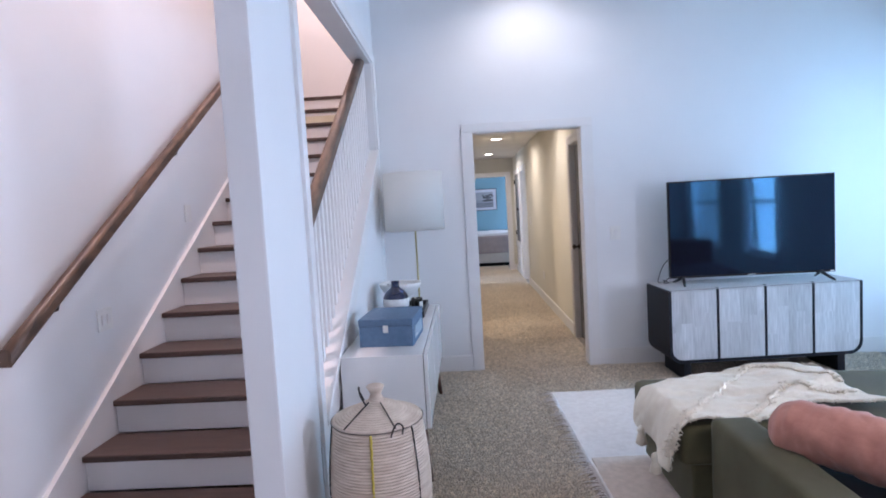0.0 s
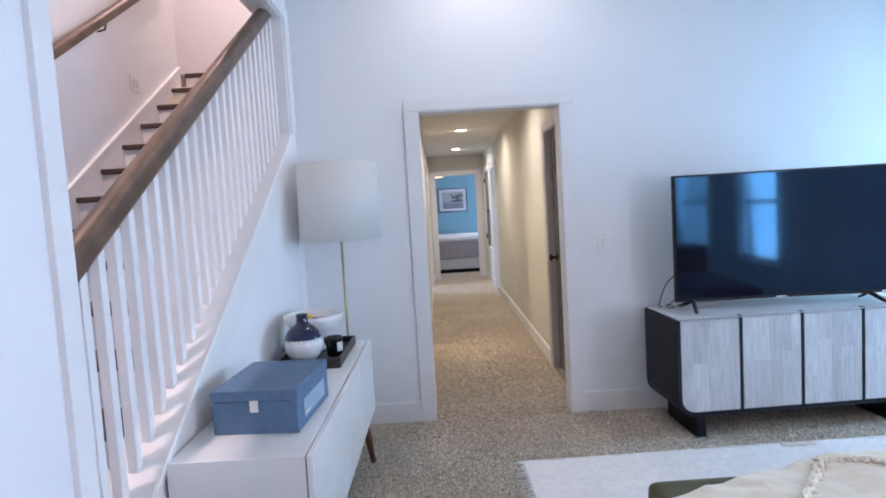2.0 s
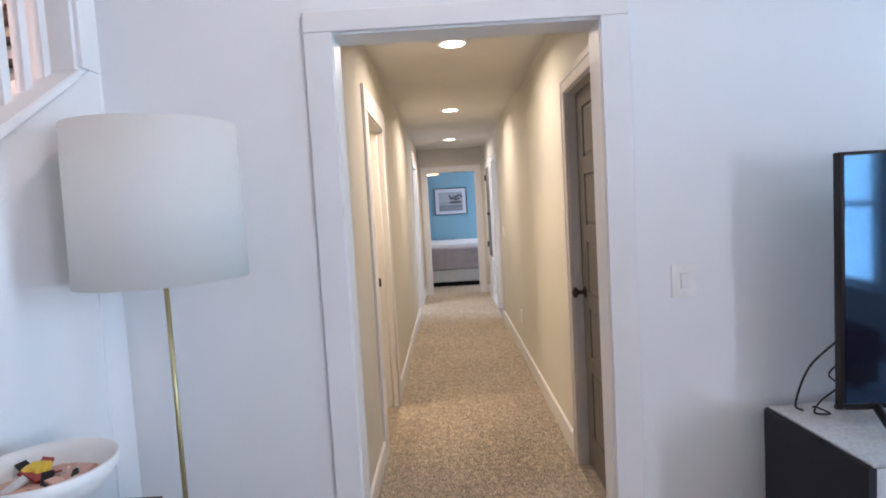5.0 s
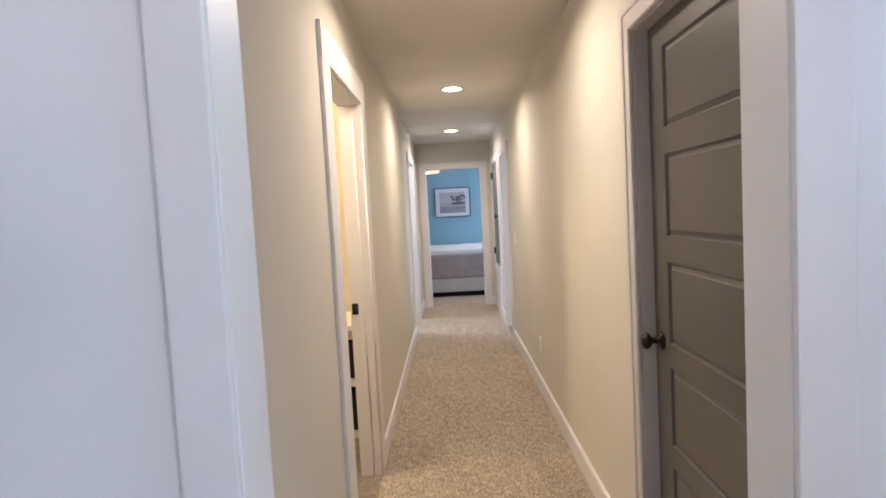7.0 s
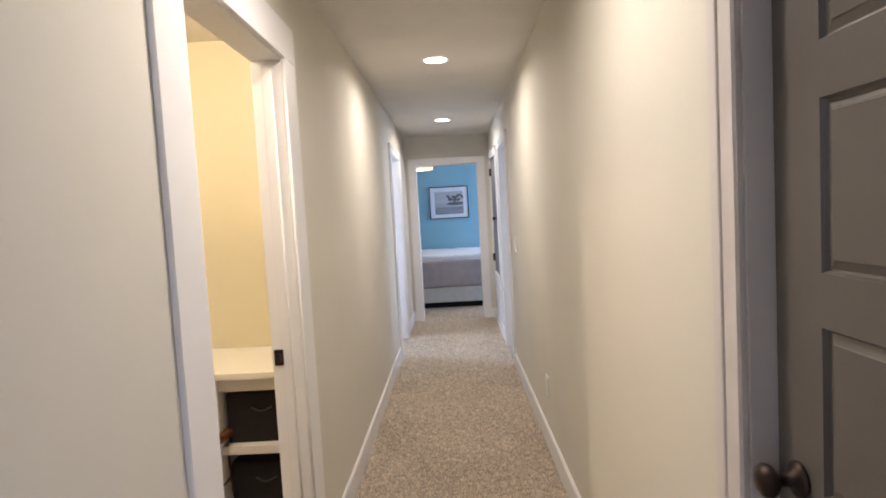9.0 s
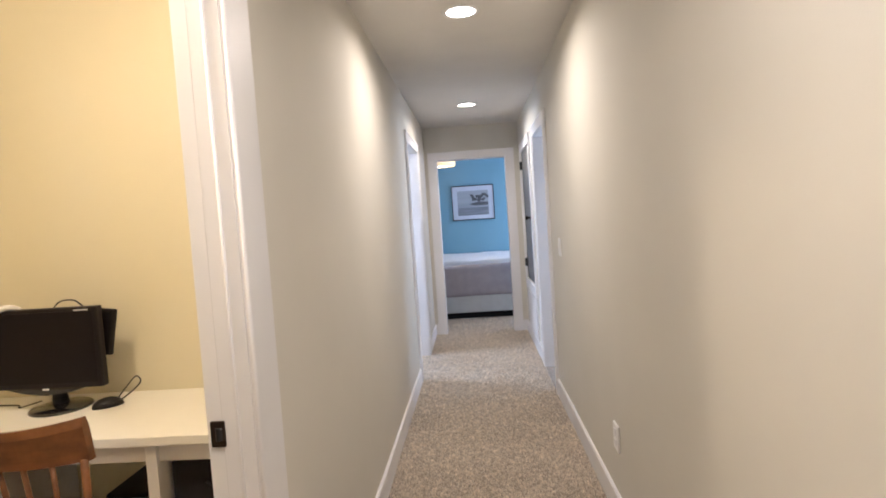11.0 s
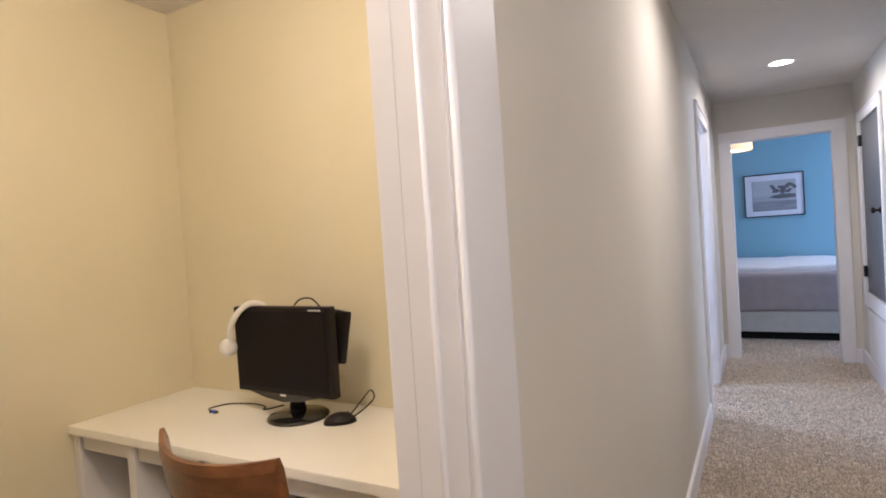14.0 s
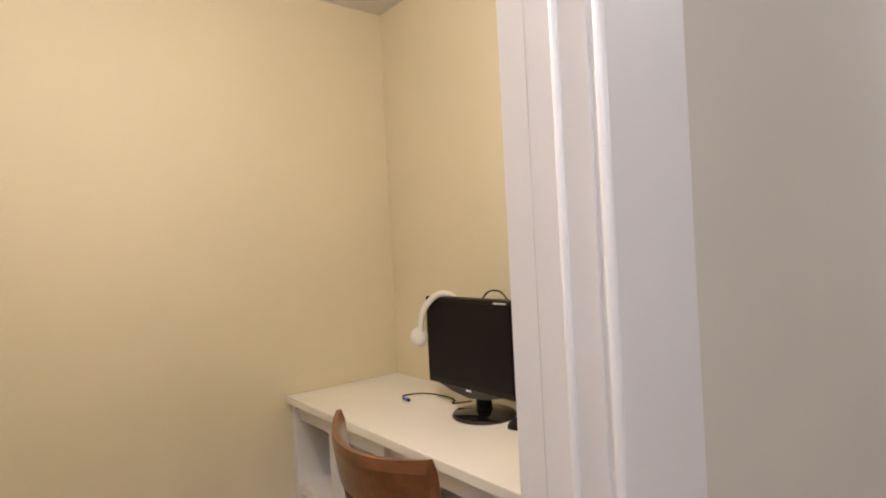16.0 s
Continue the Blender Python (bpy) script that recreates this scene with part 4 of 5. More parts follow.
for ang, r, z, w, h in ((-58, 0.184, 0.605, 0.024, 0.034), (-165, 0.046, 0.690, 0.034, 0.046)):
    a = radians(ang)
    c = Vector((r * math.cos(a), r * math.sin(a), z))
    s = Vector((-math.sin(a), math.cos(a), 0))
    o = Vector((math.cos(a), math.sin(a), 0))
    part("loop", tube(bmesh.new(), curve_pts([c - s * w - Vector((0, 0, 0.02)), c - s * w * 0.8 + o * 0.02 + Vector((0, 0, h * 0.6)), c + o * 0.02 + Vector((0, 0, h)), c + s * w * 0.8 + o * 0.02 + Vector((0, 0, h * 0.5)), c + s * w - Vector((0, 0, 0.02))], 8), 0.0032, 6), BLACKY, lid_ob, "black leather loop")


# ---------- rug ----------
rug = thing("area_rug", (0.742, 4.811, 0), "ivory and blush woven rug with fringed edge on carpet", "rug", turn=1.2)
L, W = 2.95, 2.65
bm = bmesh.new()
nx, ny = 60, 50
grid = [[bm.verts.new((L * i / nx, -W * j / ny, 0.016 + 0.004 * noise.noise(Vector((i * 0.4, j * 0.4, 0))))) for j in range(ny + 1)] for i in range(nx + 1)]
for i in range(nx):
    for j in range(ny):
        bm.faces.new((grid[i][j], grid[i][j + 1], grid[i + 1][j + 1], grid[i + 1][j])).smooth = True
part("rug_field", bm, RUG, rug, "ivory woven field")
for k, (a, b) in enumerate(((-1.95, -1.12), (-2.6, -2.3))):
    part("rug_block", B(0.02 + 0.9 * k, 0.75 + 0.9 * k, a, b, 0.012, 0.0225, bevel=0.003), RUGPINK, rug, "blush woven block")
part("rug_block", B(1.42, 1.60, -0.05, -0.012, 0.012, 0.0225, bevel=0.003), RUGPINK, rug, "blush woven block")
part("rug_edge", B(0.0, L, -0.012, 0.0, 0.001, 0.018, bevel=0.003), RUG, rug)
part("rug_edge", B(-0.004, 0.008, -W, 0.0, 0.001, 0.018, bevel=0.003), RUG, rug)
bm = bmesh.new()
rng = random.Random(8)
for k in range(230):
    y = -W * k / 230 - 0.005
    ln_, dy = 0.03 + 0.065 * rng.random() ** 1.5, rng.uniform(-0.035, 0.035)
    tube(bm, [(0.004, y, 0.019), (-ln_ * 0.5, y + dy * 0.4, 0.021 + 0.004 * rng.random()), (-ln_, y + dy, 0.015)], 0.003, 4, 0.0016)
tagged(part("fringe", bm, RUG, rug, "loose ivory fringe"), kind="stuff")


# ---------- green sofa, ottoman, throw and bolster ----------
def cushion(bm, x0, x1, y0, y1, z0, z1, r=0.04, puff=0.012):
    bx(bm, x0, x1, y0, y1, z0, z1, bevel=r, seg=5)
    bmesh.ops.subdivide_edges(bm, edges=[e for e in bm.edges if e.calc_length() > 0.12], cuts=5, use_grid_fill=True)
    for v in bm.verts:
        v.co += Vector((0, 0, 1)) * puff * noise.noise(v.co * 3.2) + Vector((1, 1, 0)) * 0.004 * noise.noise(v.co * 7)
    for f in bm.faces:
        f.smooth = True
    return bm


ott = thing("ottoman", (1.02, 3.0, 0), "dark green upholstered ottoman under a cream throw", "ottoman")
part("base", cushion(bmesh.new(), 0.05, 1.55, 0.02, 0.67, 0.05, 0.29, 0.02, 0.004), GREEN, ott)
part("cushion", cushion(bmesh.new(), 0.0, 1.60, 0.0, 0.685, 0.282, 0.452, 0.05), GREEN, ott, "soft green seat cushion")
for x in (0.12, 1.48):
    for y in (0.08, 0.52):
        part("foot", B(x - 0.025, x + 0.025, y - 0.025, y + 0.025, 0.0, 0.06, bevel=0.003), WALNUT, ott)

sofa = thing("sofa", (1.12, 1.2, 0), "dark green velvet sofa with square arm", "sofa")
part("arm", cushion(bmesh.new(), 0.0, 0.172, 0.0, 1.77, 0.06, 0.512, 0.045, 0.006), GREEN, sofa)
# seat much darker and bluer than the arm and backrest
part("seat", cushion(bmesh.new(), 0.174, 2.2, 0.25, 1.72, 0.20, 0.445, 0.06), NAVYSEAT, sofa, "dark navy seat cushion")
part("plinth", B(0.174, 2.2, 0.04, 1.68, 0.06, 0.21, bevel=0.01), GREEN, sofa)
part("backrest", cushion(bmesh.new(), 0.174, 2.2, 0.0, 0.26, 0.20, 0.78, 0.07), GREEN, sofa)
for x in (0.1, 2.1):
    for y in (0.12, 1.62):
        part("foot", B(x - 0.03, x + 0.03, y - 0.03, y + 0.03, 0.0, 0.07, bevel=0.004), WALNUT, sofa)

bol = thing("bolster_cushion", (1.51, 2.62, 0.555), "dusty pink velvet bolster cushion lying on green sofa", "cushion", turn=-42)
bm = bmesh.new()
n = 60
rings = []
for k in range(111):
    t = k / 110
    x = -0.34 + 0.68 * t
    e = min(t, 1 - t) * 0.68
    r = 0.106 * (1 - max(0.0, 1 - e / 0.105) ** 2.0) ** 0.5 if e < 0.105 else 0.106
    rings.append([bm.verts.new((x, max(r, 0.012) * math.cos(2 * math.pi * q / n), max(r, 0.012) * math.sin(2 * math.pi * q / n))) for q in range(n)])
for a, b in zip(rings, rings[1:]):
    for q in range(n):
        bm.faces.new((a[q], a[(q + 1) % n], b[(q + 1) % n], b[q]))
bm.faces.new(rings[0][::-1])
bm.faces.new(rings[-1])
for v in bm.verts:
    w = 0.009 * noise.noise(Vector((v.co.x * 5, v.co.y * 12, v.co.z * 12))) + 0.007 * noise.noise(Vector((v.co.x * 34, v.co.y * 16, v.co.z * 16)))
    crease = abs(noise.noise(Vector((v.co.x * 9 + 6 * v.co.y, v.co.y * 15, v.co.z * 15))))
    w -= 0.0024 * max(0.0, 1 - crease * 6)
    v.co += Vector((0, v.co.y, v.co.z)).normalized() * w
    v.co.z -= 0.02 * (v.co.x / 0.34) ** 2
part("cover", bm, PINK, bol, smooth=True)
bol.matrix_world = pose(1.47, 2.49, 0.562, 0, 3, -52)
part("piped_seam", tube(bmesh.new(), [(0.12, 0.109 * math.cos(q / 8), -0.003 + 0.109 * math.sin(q / 8)) for q in range(51)], 0.0028, 5), PINK, bol)

thr = thing("throw_blanket", (1.022, 3.0, 0.458), "crumpled cream knitted throw with tassels over ottoman", "blanket")
bm = bmesh.new()
nu, nv = 120, 70


def ease(t):
    t = min(1.0, max(0.0, t))
    return t * t * (3 - 2 * t)


def cloth_front(s):
    """Local y of the front edge of the throw at a distance s along the ottoman."""
    return -0.006 + 0.125 * ease((s - 0.22) / 0.42) + 0.012 * math.sin(s * 14)


def cloth_back(s):
    return 0.50 + 0.175 * ease((s + 0.1) / 0.75) - 0.05 * ease((s - 0.80) / 0.15)


SMIN, SMAX = -0.17, 0.95
rows = []
for i in range(nu + 1):
    row = []
    for j in range(nv + 1):
        u, v = i / nu, j / nv
        s = SMIN + (SMAX - SMIN) * u
        y = cloth_front(s) + (cloth_back(s) - cloth_front(s)) * v
        if s > 0.6:
            s -= 0.10 * ease((s - 0.6) / 0.35) * (1 - v) * v * 2
        fold = 0.016 * noise.noise(Vector((s * 3.0, y * 6.5, 0.3))) + 0.009 * noise.noise(Vector((s * 9 + y * 8, y * 15, 1.7))) + 0.003 * noise.noise(Vector((s * 30, y * 30, 4)))
        ridge = 0.022 * math.exp(-((y - 0.10 - 0.55 * (s - 0.30)) / 0.030) ** 2) * ease((s - 0.45) / 0.3)
        bulk = 0.030 * math.exp(-((s - 0.72) / 0.22) ** 2) * v
        if s < 0.02:
            d = (0.02 - s) * (1.0 - 0.25 * v)
            x, z = -0.046 + 0.05 * math.exp(-d * 30) + fold * 0.9 - 0.05 * d * (1 - v), 0.004 - 0.036 * (1 - math.exp(-d * 40)) - d * 0.80
            y += 0.03 * d * math.sin(v * 12)
            x -= 0.022 * math.sin(v * 9) * min(1, d * 5)
        else:
            x, z = s, 0.020 + fold * 1.3 + ridge + bulk
        row.append(bm.verts.new((x, y, z)))
    rows.append(row)
for i in range(nu):
    for j in range(nv):
        bm.faces.new((rows[i][j], rows[i + 1][j], rows[i + 1][j + 1], rows[i][j + 1])).smooth = True
surf = [[v.co.copy() for v in r] for r in rows]
cloth = part("cloth", bm, THROW, thr)
sol = cloth.modifiers.new("thickness", "SOLIDIFY")
sol.thickness, sol.offset = 0.007, 1.0


def on_cloth(u, v):
    return surf[min(nu, max(0, int(u * nu)))][min(nv, max(0, int(v * nv)))]


def cloth_at(x, y):
    """Point of the throw above a place on the ottoman."""
    return on_cloth((x - SMIN) / (SMAX - SMIN), (y - cloth_front(x)) / (cloth_back(x) - cloth_front(x)))


rng = random.Random(21)
for ctrl in ([(-0.10, 0.01, 0), (0.02, 0.03, 0), (0.25, 0.28, 0), (0.57, 0.63, 0)],
             [(0.57, 0.645, 0), (0.75, 0.60, 0), (0.85, 0.50, 0), (0.94, 0.38, 0)],
             [(0.29, 0.03, 0), (0.44, 0.17, 0), (0.62, 0.33, 0), (0.70, 0.29, 0), (0.83, 0.22, 0)],
             [(0.70, 0.27, 0), (0.80, 0.30, 0), (0.90, 0.25, 0)]):
    path = curve_pts(ctrl, 26)
    bm = bmesh.new()
    for strand in range(2):
        pts = []
        for k, q in enumerate(path):
            p = cloth_at(q.x, q.y) + Vector((0.009 * math.sin(k * 1.1 + strand * math.pi), 0.011 * math.cos(k * 1.1 + strand * math.pi), 0.010 + 0.004 * math.sin(k * 2.2)))
            pts.append(p)
        tube(bm, pts, 0.0085, 7)
    for k in range(len(path) * 3):
        q = path[rng.randrange(len(path))]
        p = cloth_at(q.x, q.y) + Vector((rng.uniform(-0.018, 0.018), rng.uniform(-0.018, 0.018), 0.008))
        d = Vector((rng.uniform(-0.014, 0.014), rng.uniform(-0.014, 0.014), rng.uniform(-0.002, 0.004)))
        tube(bm, [p, p + d * 0.5 + Vector((0, 0, 0.004)), p + d], 0.0042, 5, 0.003)
    part("braid", bm, THROW, thr, "thick ruched cotton braid")
rng = random.Random(3)
bm = bmesh.new()
for k in range(170):
    u = k / 170
    p = on_cloth(u, 0.0) + Vector((0, 0, 0.008))
    d = Vector((rng.uniform(-0.012, 0.012), -rng.uniform(0.004, 0.016), -rng.uniform(0.0, 0.010)))
    tube(bm, [p + Vector((0, 0.006, 0.003)), p + d * 0.5 + Vector((0, 0, 0.004)), p + d], 0.0032, 5, 0.0018)
    if u > 0.93:
        p = on_cloth(u, 1.0) + Vector((0, 0, 0.008))
        d = Vector((rng.uniform(-0.012, 0.012), rng.uniform(0.008, 0.024), rng.uniform(-0.004, 0.014)))
        tube(bm, [p, p + d * 0.5 + Vector((0, 0, 0.006)), p + d], 0.0036, 5, 0.002)
tagged(part("knotted_fringe", bm, THROW, thr), kind="stuff")
for v, dz in ((0.28, 0.0), (0.74, 0.01)):
    p = on_cloth(0.0, v)
    bm = bmesh.new()
    lathe(bm, [(0.006, 0.012), (0.016, 0.004), (0.020, -0.012), (0.015, -0.022), (0.022, -0.045), (0.027, -0.075), (0.010, -0.088)], n=16)
    for q in bm.verts:
        q.co += p + Vector((-0.012, 0, dz)) + Vector((0.003 * noise.noise(q.co * 90), 0.003 * noise.noise(q.co * 90 + Vector((9, 0, 0))), 0))
    part("tassel", bm, THROW, thr, "cream cotton tassel", smooth=True)


# ---------- switches and sockets ----------
def switch(axis, face, out, a, z, label, socket=False, bars=1):
    t = tagged(new("wall_socket" if socket else "light_switch"), label, "socket" if socket else "light switch")
    def pl(name, lo, hi, z0, z1, proud, m, base=0.0):
        p, q = sorted((face + out * base, face + out * proud))
        b = (p, q, a + lo, a + hi, z + z0, z + z1) if axis == "x" else (a + lo, a + hi, p, q, z + z0, z + z1)
        part(name, B(*b, bevel=0.002), m, t)
    w = 0.043 if bars == 1 else 0.058
    pl("cover_plate", -w, w, -0.058, 0.058, 0.0085, WHITEP)
    for k in range(bars):
        c = 0 if bars == 1 else (-0.023 + 0.046 * k)
        if socket:
            for dz in (-0.022, 0.022):
                pl("outlet", c - 0.016, c + 0.016, dz - 0.014, dz + 0.014, 0.0112, TRIM, 0.0055)
        else:
            # darker ring round the rocker: shade of the gap put into colour
            pl("gap_ring", c - 0.0135, c + 0.0135, -0.0275, 0.0275, 0.0092, SLOT, 0.0055)
            pl("rocker", c - 0.0115, c + 0.0115, -0.0255, 0.0255, 0.0155, TRIM, 0.0055)
            for dz in (-0.046, 0.046):
                pl("screw", c - 0.003, c + 0.003, dz - 0.003, dz + 0.003, 0.0102, LABEL, 0.0055)
    return t


switch("y", 5.53, -1, 1.440, 1.133, "white rocker light switch beside the hall opening")
switch("x", 1.282, -1, 10.20, 1.133, "white light switch on the beige hall wall")
switch("x", 1.282, -1, 8.847, 0.385, "white wall socket low on the beige hall wall", True)
switch("x", -1.72, 1, 3.49, 0.955, "white double switch on the stair wall", False, 2)
switch("x", -1.72, 1, 4.48, 1.49, "white socket plate on the stair wall", True)
switch("x", -1.72, 1, 5.9, 2.42, "white double switch high on the stair wall", False, 2)


# ---------- office: desk, chair, monitor ----------
desk = thing("built_in_desk", (0, 8.425, 0), "white built-in desk with open cubbyholes below", "desk")
part("desktop", B(-1.748, 0.084, -0.275, 0.273, 0.703, 0.735, bevel=0.005), DESKP, desk)
part("front_rail", B(-1.745, 0.08, -0.242, -0.222, 0.640, 0.703, bevel=0.003), TRIM, desk)
for x in (-1.745, -1.415, -1.075, -0.405, 0.045):
    part("upright", B(x, x + 0.038, -0.258, 0.26, 0.0, 0.702, bevel=0.003), TRIM, desk)
for a, b in ((-1.707, -1.415), (-1.377, -1.075), (-0.367, 0.045)):
    for z0, z1 in ((0.0, 0.035), (0.338, 0.378)):
        part("shelf", B(a, b, -0.25, 0.26, z0, z1, bevel=0.003), TRIM, desk)
    # back behind the bins is black: shade of the recess put into colour
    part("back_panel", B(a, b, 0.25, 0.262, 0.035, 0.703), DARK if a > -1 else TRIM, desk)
for z in (0.378, 0.035):
    b = thing("fabric_bin", (-0.183, 8.43, z), "dark fabric storage bin in desk cubbyhole", "storage bin", "desk bins")
    part("bin_body", B(-0.168, 0.168, -0.21, 0.22, 0.0, 0.245, bevel=0.01), DARK, b)
    part("bin_handle", tube(bmesh.new(), curve_pts([(-0.05, -0.212, 0.17), (0, -0.225, 0.155), (0.05, -0.212, 0.17)], 8), 0.004, 6), BLACKY, b)

mon = thing("computer_monitor", (-0.958, 8.475, 0.735), "black flat computer monitor switched off on round foot", "monitor", turn=-1.0)
MW = 0.230
part("housing", B(-MW, MW, -0.012, 0.028, 0.090, 0.400, bevel=0.010, seg=3), PLASTIC, mon)
part("screen", B(-MW + 0.016, MW - 0.016, -0.0145, -0.011, 0.112, 0.386), MONSCREEN, mon, "dark matt screen")
bm = prism(bmesh.new(), [(-0.17, 0.094), (-0.09, 0.074), (0.0, 0.064), (0.09, 0.074), (0.17, 0.094)], "y", -0.013, 0.02)
part("chin", bm, GLOSSP, mon)
part("badge", B(-0.012, 0.012, -0.0165, -0.0125, 0.086, 0.092), WHITEP, mon, "small pale maker's badge")
part("badge", B(MW - 0.085, MW - 0.03, -0.0165, -0.0140, 0.387, 0.392), LABEL, mon, "faint pale lettering strip")
part("neck", tube(bmesh.new(), [(0.014, 0.04, 0.012), (0.008, 0.040, 0.11)], 0.03, 16, 0.02), PLASTIC, mon)
part("foot", lathe(bmesh.new(), [(0.108, 0.0), (0.111, 0.006), (0.104, 0.012), (0.05, 0.017), (0.03, 0.022)], 0.018, 0.034, 40), GLOSSP, mon, "glossy black round foot")

bm = B(-0.05, 0.036, -0.014, 0.012, -0.180, 0.0, bevel=0.012)
bmesh.ops.rotate(bm, verts=bm.verts, cent=(0, 0, 0), matrix=Euler((radians(-9), radians(4), radians(-14))).to_matrix())
bmesh.ops.translate(bm, verts=bm.verts, vec=(MW - 0.008, 0.075, 0.378))
part("rear_speaker", bm, PLASTIC, mon, "flat black speaker clipped behind the screen")
part("rear_bracket", B(MW - 0.10, MW - 0.03, 0.027, 0.075, 0.27, 0.31, bevel=0.004), PLASTIC, mon)

hp = thing("headphones", (-1.162, 8.45, 1.045), "white headphones hung over the monitor corner", "headphones", turn=18)
part("headband", tube(bmesh.new(), curve_pts([(-0.012, -0.02, -0.035), (-0.004, -0.022, 0.02), (0.022, -0.018, 0.068), (0.062, 0.002, 0.100), (0.098, 0.028, 0.090), (0.112, 0.05, 0.05), (0.108, 0.06, 0.0)], 10), 0.0115, 10), WHITEP, hp)
for c, o in (((-0.018, -0.024, -0.052), 0.0), ((0.104, 0.062, -0.02), 0.4)):
    bm = bmesh.new()
    lathe(bm, [(0.014, -0.018), (0.028, -0.016), (0.033, -0.006), (0.033, 0.006), (0.026, 0.015), (0.012, 0.018)], n=24)
    bmesh.ops.rotate(bm, verts=bm.verts, cent=(0, 0, 0), matrix=Euler((radians(25), radians(80), 0)).to_matrix())
    bmesh.ops.translate(bm, verts=bm.verts, vec=c)
    part("ear_cup", bm, WHITEP, hp, smooth=True)

mouse = thing("computer_mouse", (-0.748, 8.505, 0.735), "black computer mouse with looping cable", "mouse", turn=40)
bm = bmesh.new()
bmesh.ops.create_uvsphere(bm, u_segments=24, v_segments=14, radius=1.0)
for v in bm.verts:
    v.co = Vector((v.co.x * 0.056, v.co.y * 0.034, max(v.co.z, 0.0) * 0.036))
part("mouse_body", bm, PLASTIC, mouse, smooth=True)
cb = thing("mouse_cable", (-0.745, 8.515, 0.735), "thin black mouse cable looping on white desk", "cable")
part("cord", tube(bmesh.new(), curve_pts([(-0.03, -0.045, 0.012), (0.05, -0.03, 0.022), (0.088, 0.06, 0.065), (0.05, 0.10, 0.085), (0.012, 0.09, 0.045), (-0.01, 0.06, 0.01), (-0.05, 0.09, 0.004)], 10), 0.0026, 6), BLACKY, cb)
cb = thing("usb_cable", (-1.30, 8.47, 0.735), "thin black usb cable with blue light lying on desk", "cable")
part("cord", tube(bmesh.new(), curve_pts([(-0.02, -0.03, 0.006), (-0.06, 0.0, 0.004), (-0.03, 0.07, 0.004), (0.06, 0.10, 0.003), (0.14, 0.09, 0.003), (0.18, 0.05, 0.006), (0.25, 0.08, 0.02)], 10), 0.0025, 6), BLACKY, cb)
plug = part("plug", B(-0.02, 0.02, -0.036, -0.026, 0.001, 0.010, bevel=0.002), PLASTIC, cb)
part("light", B(-0.004, 0.003, -0.0368, -0.0255, 0.002, 0.0106), LED, plug, "small blue light")
cb = thing("monitor_cable", (-0.9, 8.52, 0.735), "thin black cable arching behind the monitor", "cable")
part("cord", tube(bmesh.new(), curve_pts([(-0.08, 0.02, 0.36), (-0.04, 0.03, 0.412), (0.02, 0.03, 0.418), (0.07, 0.02, 0.39)], 10), 0.003, 6), BLACKY, cb)

chair = thing("desk_chair", (-0.568, 8.095, 0), "wooden spindle-back chair tucked at the white desk", "chair", turn=-6.0)
bm = bmesh.new()
sec = []
for k in range(25):
    a = -1 + 2 * k / 24
    x = a * 0.224
    yb = -0.20 - 0.075 * (1 - a * a)
    lift = 0.018 * a * a
    sec.append((x, yb, lift))
verts = []
for x, yb, lift in sec:
    tilt = 0.018
    verts.append([bm.verts.new((x, yb + dy + tz * -tilt / 0.11, 0.784 + tz + lift * (tz / 0.11))) for dy, tz in ((0.011, 0.0), (-0.011, 0.0), (-0.012, 0.085), (-0.006, 0.108), (0.006, 0.108), (0.012, 0.085))])
for a, b in zip(verts, verts[1:]):
    for q in range(6):
        bm.faces.new((a[q], a[(q + 1) % 6], b[(q + 1) % 6], b[q]))
bm.faces.new(verts[0][::-1])
bm.faces.new(verts[-1])
part("top_rail", bm, CHAIRW, chair, "curved wooden top rail")
for k in range(7):
    a = -0.9 + 1.8 * k / 6
    top = (a * 0.232, -0.20 - 0.075 * (1 - a * a), 0.792)
    bot = (a * 0.19, -0.165 - 0.05 * (1 - a * a), 0.44)
    rr = 0.011 if k in (0, 6) else 0.0075
    part("spindle", tube(bmesh.new(), [top, tuple((p + q) / 2 for p, q in zip(top, bot)), bot], rr, 8), CHAIRW, chair)
bm = bmesh.new()
bx(bm, -0.225, 0.225, -0.225, 0.20, 0.415, 0.45, bevel=0.016, seg=3)
part("seat", bm, CHAIRW, chair)
for sx in (-1, 1):
    for sy in (-1, 1):
        part("leg", tube(bmesh.new(), [(sx * 0.16, sy * 0.15, 0.42), (sx * 0.205, sy * 0.195, 0.0)], 0.016, 10, 0.012), CHAIRW, chair)
    part("stretcher", tube(bmesh.new(), [(sx * 0.185, -0.172, 0.2), (sx * 0.185, 0.172, 0.2)], 0.009, 8), CHAIRW, chair)

pc = thing("computer_tower", (-0.62, 8.50, 0), "black computer tower on carpet under the desk", "computer")
part("tower_case", B(-0.10, 0.16, -0.10, 0.17, 0.012, 0.43, bevel=0.008), PLASTIC, pc)
part("front_panel", B(-0.095, 0.155, -0.108, -0.10, 0.02, 0.42, bevel=0.004), GLOSSP, pc)
for x in (-0.07, 0.13):
    part("foot", B(x - 0.02, x + 0.02, -0.08, 0.15, 0.0, 0.013), PLASTIC, pc)
wires = thing("wall_cables", (-0.50, 8.66, 0), "grey cables hanging down the wall below desk", "cable")
for dx, r in ((0.0, 0.006), (0.04, 0.004), (-0.05, 0.004)):
    part("cord", tube(bmesh.new(), curve_pts([(dx, 0.0, 0.70), (dx + 0.01, 0.0, 0.52), (dx - 0.02, -0.01, 0.35), (dx - 0.03, 0.0, 0.1), (dx, -0.02, 0.006)], 8), r, 6), PLASTIC, wires)

